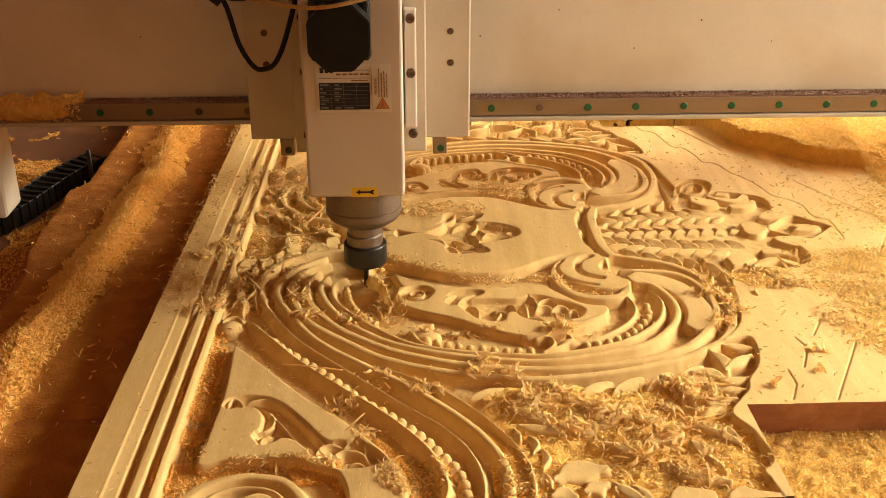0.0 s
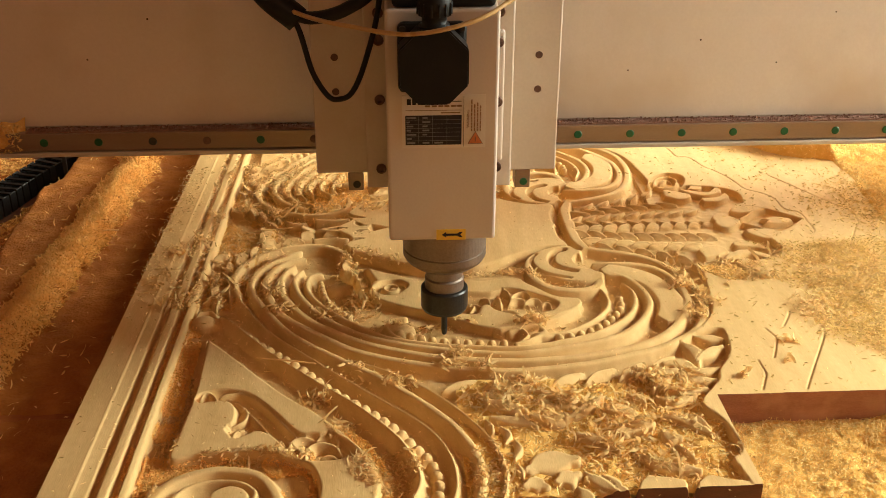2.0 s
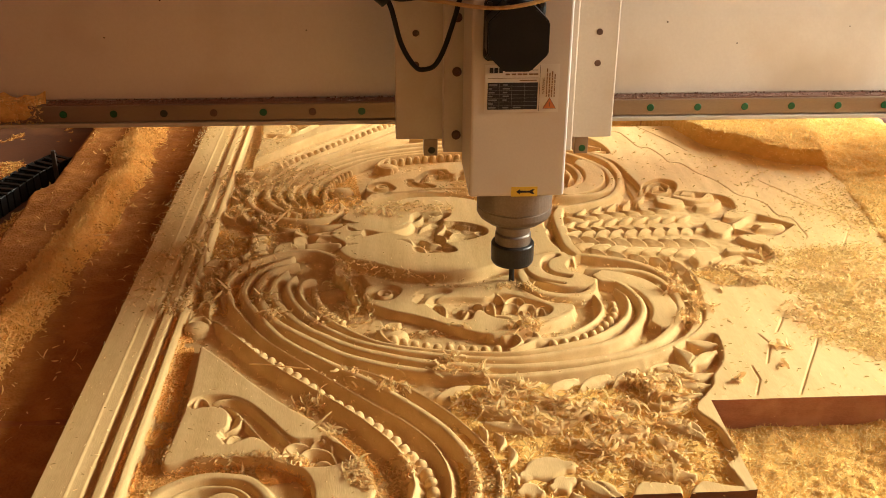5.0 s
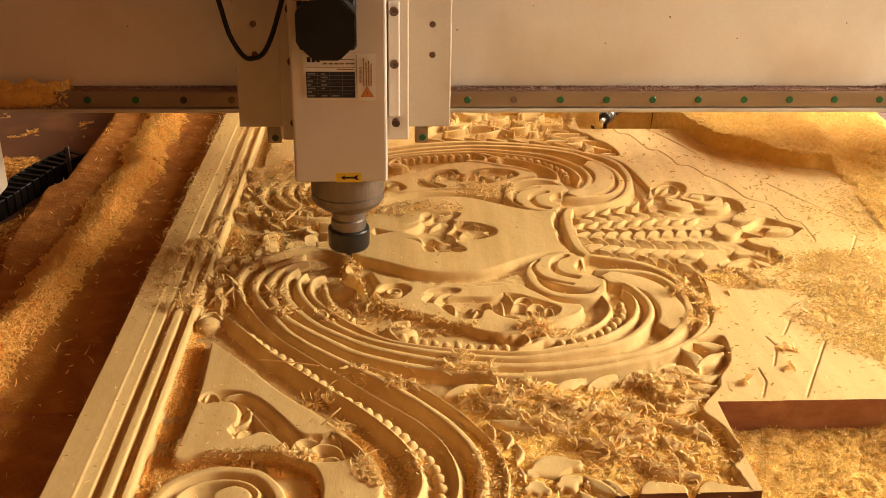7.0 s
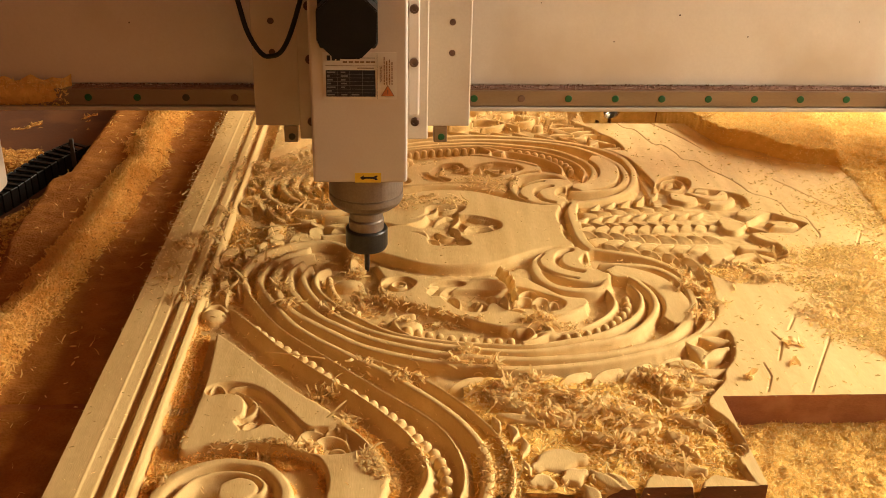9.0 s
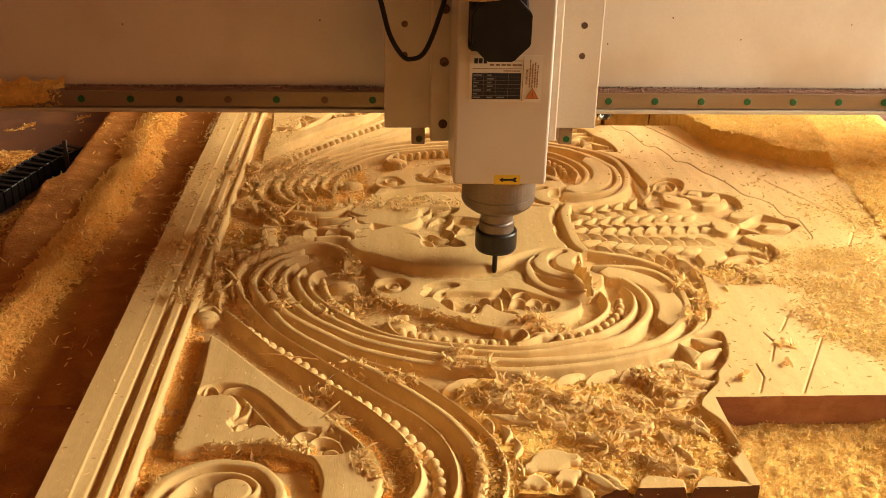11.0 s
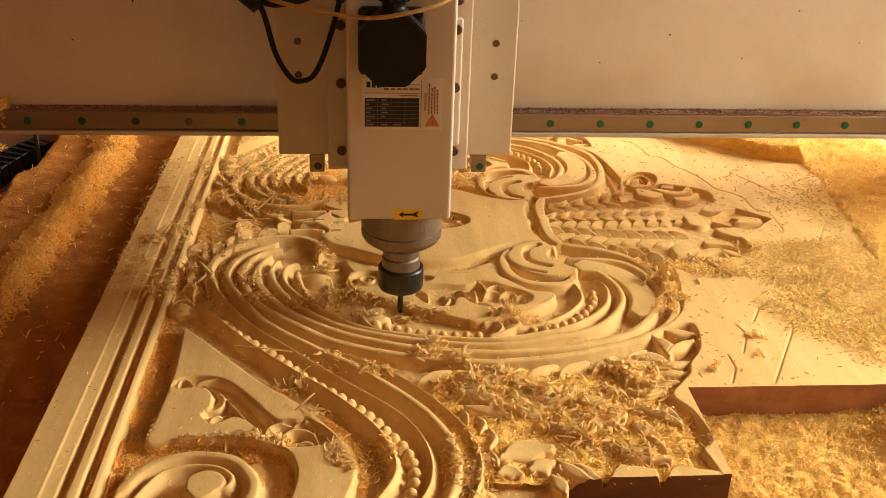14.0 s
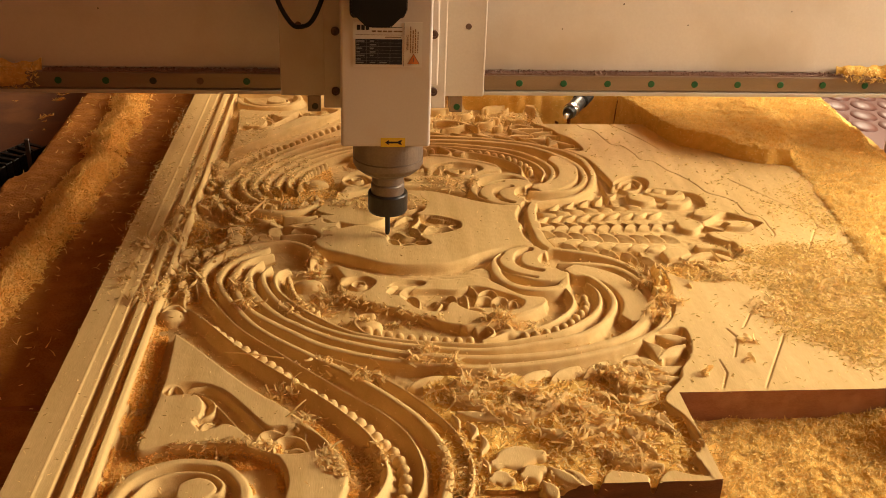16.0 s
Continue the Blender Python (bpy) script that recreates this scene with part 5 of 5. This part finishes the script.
# terminal box
tbox = part("terminal_box", box(-0.0432, 0.0152, -0.264, -0.25, 0.2615, 0.3215, 0.0055, 3), M["black"], head, "black plastic terminal box")
cx, cz, rx, rz, c = -0.0137, 0.2900, 0.0290, 0.0315, 0.0165
octagon = [(cx - rx + c, cz - rz), (cx + rx - c, cz - rz), (cx + rx, cz - rz + c), (cx + rx, cz + rz - c), (cx + rx - c, cz + rz), (cx - rx + c, cz + rz), (cx - rx, cz + rz - c), (cx - rx, cz - rz + c)]
lid = prism(octagon, -0.288, -0.264)
bmesh.ops.bevel(lid, geom=lid.edges[:], offset=0.0012, segments=2, affect="EDGES")
part("cover", lid, M["black"], tbox)
for sx in (-0.0388, 0.0108):
    for sz in (0.266, 0.317):
        part("screw", lathe([(0.0028, 0.0), (0.0028, -0.002), (0.0014, -0.0022)], 12, (sx, -0.264, sz), axis="y"), M["dark_steel"], tbox)
gland = part("cable_gland", lathe([(0.0125, 0.3195), (0.0125, 0.3235), (0.0105, 0.3240), (0.0105, 0.3300), (0.0135, 0.3310), (0.0140, 0.3420), (0.0125, 0.350), (0.0085, 0.362), (0.0085, 0.45)], 32, (-0.0125, -0.274, 0)), M["black"], head, smooth=True)
for k in range(14):
    a = 2 * math.pi * k / 14
    part("grip_rib", box(-0.0125 + 0.0139 * math.cos(a) - 0.0009, -0.0125 + 0.0139 * math.cos(a) + 0.0009, -0.274 + 0.0139 * math.sin(a) - 0.0009, -0.274 + 0.0139 * math.sin(a) + 0.0009, 0.3315, 0.3420, 0.0004, 1), M["black"], gland)
# rating plate: a dark table of seven rows, and a warning panel beside it
lab = part("rating_label", box(-0.0400, 0.0335, -0.2506, -0.2498, 0.2070, 0.2555), M["label"], head, "silver rating label with a black table")
part("table", box(-0.0372, 0.0122, -0.2510, -0.2505, 0.2100, 0.2372), M["ink"], lab)
for k in range(1, 7):
    part("table_rule", box(-0.0366, 0.0116, -0.2512, -0.2509, 0.2100 + 0.00386 * k, 0.21022 + 0.00386 * k), M["grey_ink"], lab)
for x in (-0.0258, -0.0135, -0.0008):
    part("table_rule", box(x, x + 0.00022, -0.2512, -0.2509, 0.2106, 0.2366), M["grey_ink"], lab)
for k, (u, v) in enumerate(((0.0075, 0.006), (0.0045, 0.0), (0.0085, 0.004), (0.004, 0.006), (0.006, 0.0045), (0.003, 0.007), (0.0085, 0.0045))):
    part("text_bar", box(-0.0362, -0.0362 + u, -0.2512, -0.2509, 0.2113 + 0.00386 * k, 0.2127 + 0.00386 * k), M["grey_ink"], lab)
    if v:
        part("text_bar", box(-0.0222, -0.0222 + v, -0.2512, -0.2509, 0.2113 + 0.00386 * k, 0.2127 + 0.00386 * k), M["grey_ink"], lab)
part("text_bar", box(-0.0118, -0.004, -0.2512, -0.2509, 0.2113, 0.2127), M["grey_ink"], lab)
for dx in (-0.0357, -0.0310, -0.0263):
    part("logo_bar", box(dx, dx + 0.0036, -0.2510, -0.2505, 0.2470, 0.2522), M["ink"], lab)
part("text_bar", box(-0.0200, 0.0120, -0.2510, -0.2505, 0.2495, 0.2500), M["ink"], lab)
for dx in (-0.0200, -0.0140, -0.0082, -0.0030, 0.0030, 0.0078):
    part("text_bar", box(dx, dx + 0.0044, -0.2510, -0.2505, 0.2448, 0.2464), M["brown_ink"], lab)
part("text_bar", box(-0.0372, 0.0122, -0.2510, -0.2505, 0.2416, 0.2420), M["brown_ink"], lab)
part("text_bar", box(-0.0060, 0.0110, -0.2510, -0.2505, 0.2390, 0.2399), M["brown_ink"], lab)
part("label_rule", box(0.0139, 0.0142, -0.2510, -0.2505, 0.208, 0.2545), M["ink"], lab)
rng = np.random.RandomState(91)
for k in range(4):
    z = 0.2225
    while z < 0.2475 - 0.0015 * (k % 2):
        step = rng.uniform(0.0012, 0.0040)
        part("text_bar", box(0.0205 + 0.0026 * k, 0.0216 + 0.0026 * k, -0.2510, -0.2505, z, z + step), M["brown_ink"], lab)
        z += step + 0.0008
for a, b, y, mat in ((0.0068, 0.0, -0.2510, "brown_ink"), (0.0058, 0.0006, -0.2513, "red_ink")):
    tri = [(0.0245 - a, 0.2105 + b), (0.0245 + a, 0.2105 + b), (0.0245, 0.2105 + b + 1.7 * a)]
    part("warning_triangle", prism(tri, y, y + 0.0004), M[mat], lab)
part("warning_mark", box(0.0240, 0.0250, -0.2516, -0.2512, 0.2128, 0.2172), M["brown_ink"], lab)
curve = bpy.data.curves.new("word", "FONT")
curve.body, curve.size, curve.extrude = "WARNING", 0.0034, 0.0002
word = bpy.data.objects.new("warning_text", curve)
scene.collection.objects.link(word)
bm = bmesh.new()
bm.from_mesh(word.to_mesh())
bpy.data.objects.remove(word)
bm.transform(Matrix.Translation((0.0190, -0.2508, 0.2255)) @ Matrix.Rotation(radians(-90), 4, "Y") @ Matrix.Rotation(radians(90), 4, "X"))
part("warning_text", bm, M["brown_ink"], lab)
# direction sticker
st = part("arrow_sticker", box(-0.0100, 0.0170, -0.2506, -0.2498, 0.1165, 0.1270), M["yellow"], head, "yellow sticker with a black arrow")
arrow = [(-0.0105, 0.1218), (-0.0065, 0.1245), (-0.0065, 0.1228), (0.0035, 0.1228), (0.0060, 0.1243), (0.0085, 0.1243), (0.0065, 0.1218), (0.0085, 0.1193), (0.0060, 0.1193), (0.0035, 0.1208), (-0.0065, 0.1208), (-0.0065, 0.1191)]
arrow = [(x + 0.0055, z) for x, z in arrow]
part("arrow", prism(arrow, -0.2511, -0.2505), M["ink"], st)
# cables and hose
cables = part("cable", tube([(-0.140, -0.19, 0.318), (-0.130, -0.19, 0.298), (-0.120, -0.195, 0.262), (-0.107, -0.20, 0.241), (-0.097, -0.20, 0.237), (-0.084, -0.20, 0.244), (-0.071, -0.195, 0.273), (-0.058, -0.19, 0.324), (-0.054, -0.18, 0.40)], 0.0026), M["black"], head, "thin black cable loop", smooth=True)
part("cable", tube([(-0.140, -0.19, 0.316), (-0.118, -0.192, 0.310), (-0.086, -0.20, 0.320), (-0.060, -0.20, 0.345), (-0.05, -0.19, 0.42)], 0.006), M["black"], head, "thick black cable", smooth=True)
part("conduit", tube([(-0.22, -0.17, 0.46), (-0.185, -0.18, 0.38), (-0.160, -0.19, 0.335), (-0.131, -0.19, 0.308)], 0.0125), M["black"], head, "ribbed black conduit", smooth=True)
part("air_hose", tube([(-0.140, -0.192, 0.318), (-0.115, -0.22, 0.316), (-0.086, -0.25, 0.317), (-0.034, -0.290, 0.319), (0.018, -0.290, 0.329), (0.054, -0.265, 0.342), (0.08, -0.245, 0.353), (0.11, -0.2, 0.40)], 0.0020), M["hose"], head, "amber plastic air hose", smooth=True)

# tool lying at the far edge of the blank
tool = tagged(new("hand_tool"), "black and chrome tool lying at the blank's edge", "hand tool")
part("barrel", lathe([(0.004, 0.0), (0.0075, 0.003), (0.009, 0.012), (0.0095, 0.040), (0.0085, 0.046)], 24), M["dark_steel"], tool)
part("grip", lathe([(0.0085, 0.045), (0.0110, 0.048), (0.0110, 0.072), (0.0095, 0.076)], 24), M["black"], tool)
part("collar", lathe([(0.0098, 0.0095), (0.0104, 0.011), (0.0104, 0.018), (0.0098, 0.0195)], 24), M["chrome"], tool)
part("tip", lathe([(0.0022, -0.009), (0.0035, -0.007), (0.0038, 0.001)], 16), M["chrome"], tool)
tool.matrix_basis = look((0.608, 0.762, 0.0155), (0.556, 0.667, 0.0095)) @ Matrix.Diagonal((1.2, 1.2, 1.4, 1))


# sawdust caked on the gantry's rail
def cake(name, x0, x1, z0, z1, y0, seed, label):
    xs, zs = np.linspace(x0, x1, 60), np.linspace(z0, z1, 22)
    bm = bmesh.new()
    grid = []
    for x in xs:
        col = []
        for z in zs:
            u, v = (x - x0) / (x1 - x0), (z - z0) / (z1 - z0)
            bulge = max(0.0, math.sin(math.pi * min(max(u, 0.02), 0.98)) ** 0.35 * math.sin(math.pi * (0.12 + 0.80 * v)) ** 0.6)
            n = noise.noise((x * 90, z * 90, seed)) * 0.003 + noise.noise((x * 260, z * 260, seed)) * 0.0015
            top = z + (0.006 * noise.noise((x * 60, 0, seed)) if v > 0.5 else 0)
            col.append(bm.verts.new((x, 0.019 - bulge * (0.021 - y0) + n, top)))
        grid.append(col)
    for a, b in zip(grid, grid[1:]):
        for k in range(len(zs) - 1):
            bm.faces.new((a[k], b[k], b[k + 1], a[k + 1]))
    bmesh.ops.recalc_face_normals(bm, faces=bm.faces[:])
    ob = part(name, bm, M["sawdust"], gantry, label)
    mod = ob.modifiers.new("thick", "SOLIDIFY")
    mod.thickness = 0.002
    return ob


cake("caked_sawdust", -0.26, -0.128, 0.116, 0.151, -0.006, 5, "orange sawdust caked on the rail's end")
cake("caked_sawdust", 0.935, 1.18, 0.131, 0.152, 0.004, 9, "sawdust heaped on the rail")
rng = np.random.RandomState(78)
for x0, x1, z0, z1, n in ((-0.255, -0.130, 0.119, 0.150, 900), (0.94, 1.17, 0.134, 0.153, 900)):
    spots = np.stack([rng.uniform(x0, x1, n), rng.uniform(-0.006, 0.004, n), rng.uniform(z0, z1, n)], -1)
    flakes("caked_grain", "sawdust strands stuck to the rail", spots, "grain", 0.003, 0.008, (0.0008, 0.0018), -0.001, 1.6, 79, 2, 0.8, gantry)
rng = np.random.RandomState(77)
bm = bmesh.new()
for k in range(2600):
    x = rng.uniform(-0.12, 1.17)
    s = rng.uniform(0.0007, 0.0020)
    r = bmesh.ops.create_cube(bm, size=1, matrix=Matrix.Translation((x, rng.uniform(0.002, 0.017), 0.1396 + s * rng.uniform(0.3, 1.3))) @ Euler(rng.uniform(0, 3, 3)).to_matrix().to_4x4() @ Matrix.Diagonal((s * 1.6, s, s * 0.8, 1)))
for k in range(55):
    x = -0.125 + 0.0235 * k
    box(x, x + 0.0234, 0.0015 + 0.001 * rng.uniform(), 0.0175, 0.1392, 0.1404 + 0.0008 * rng.uniform(), bm=bm)
part("rail_dust", bm, M["rail_dirt"], gantry, "sawdust crumbs lying along the rail")


# one long ragged shaving that the cutter throws from place to place
rng = np.random.RandomState(63)
bm = bmesh.new()
rows = []
for k in range(29):
    u = k / 28
    x, y = 0.007 * math.sin(2.6 * u) + 0.0015 * rng.normal(), 0.078 * (u - 0.5)
    low, high = 0.0004, 0.0085 + 0.0050 * math.sin(3.0 * u) + 0.0020 * rng.normal()
    rows.append([bm.verts.new((x + 0.004 * w * w + 0.0006 * rng.normal(), y + 0.001 * rng.normal(), low + w * (high - low))) for w in (0.0, 0.33, 0.66, 1.0)])
for a, b in zip(rows, rows[1:]):
    for k in range(3):
        bm.faces.new((a[k], b[k], b[k + 1], a[k + 1]))
shaving = tagged(part("long_shaving", bm, M["curl"], smooth=True), "long ragged wood shaving standing on edge in the carving", "wood shaving")
mod = shaving.modifiers.new("thick", "SOLIDIFY")
mod.thickness = 0.0007

# ---- what moves ----
HEAD_ROWS = [
    (0, 0.2246, 0.4650, 0.0010), (0.5, 0.2329, 0.4140, 0.0010), (1, 0.2730, 0.3815, 0.0010), (1.5, 0.2956, 0.3675, 0.0010), (2, 0.3335, 0.3424, 0.0010),
    (2.5, 0.3928, 0.3372, 0.0010), (3, 0.4246, 0.3453, 0.0010), (3.5, 0.4680, 0.3545, 0.0010), (4, 0.5006, 0.4162, 0.0004), (4.2, 0.4965, 0.4320, 0.0),
    (5.2, 0.4000, 0.4600, 0.0), (6.3, 0.2861, 0.4862, 0.0), (6.5, 0.2583, 0.5045, -0.0004), (7, 0.2298, 0.5020, 0.0), (7.5, 0.2289, 0.4773, 0.0004),
    (8, 0.2254, 0.4668, 0.0137), (8.5, 0.2420, 0.4618, 0.0073), (9, 0.2445, 0.4815, 0.0), (9.2, 0.2440, 0.4880, 0.0), (10.2, 0.3200, 0.4900, 0.0),
    (11.3, 0.4090, 0.4710, 0.0), (11.5, 0.4124, 0.4611, 0.0), (12, 0.4630, 0.4130, 0.0004), (12.5, 0.4848, 0.4060, 0.0010), (13, 0.4538, 0.3662, 0.0010),
    (13.5, 0.3900, 0.3533, 0.0010), (14, 0.3144, 0.3689, 0.0010), (14.5, 0.2526, 0.4155, 0.0009), (15, 0.2401, 0.4622, 0.0025), (15.5, 0.2518, 0.4759, 0.0137),
    (16, 0.3155, 0.5515, 0.0135),
]


def motions():
    walk(gantry, [(t, pose(0, y, 0)) for t, x, y, z in HEAD_ROWS])
    walk(fringe, [(0, pose(0, 0, 0)), (4.6, pose(0, 0, 0)), (5.5, pose(0.01, -0.075, -0.001)), (6.2, pose(0.02, -0.118, -0.004)), (16, pose(0.02, -0.118, -0.004))])
    walk(shaving, [(0, pose(0.232, 0.225, -0.008, rz=25)), (7.4, pose(0.232, 0.225, -0.008, rz=25)), (7.9, pose(0.390, 0.207, -0.002, rz=12)), (9.2, pose(0.390, 0.207, -0.002, rz=12)),
                   (10.4, pose(0.440, 0.215, 0.002, rz=8)), (11.3, pose(0.507, 0.215, -0.001, rz=3)), (12.0, pose(0.569, 0.215, -0.002, rz=-6)), (13.0, pose(0.598, 0.214, -0.004, rz=-12)), (16, pose(0.598, 0.214, -0.004, rz=-12))])
    walk(head, [(t, pose(x - 0.0032, y, z)) for t, x, y, z in HEAD_ROWS])


motions()
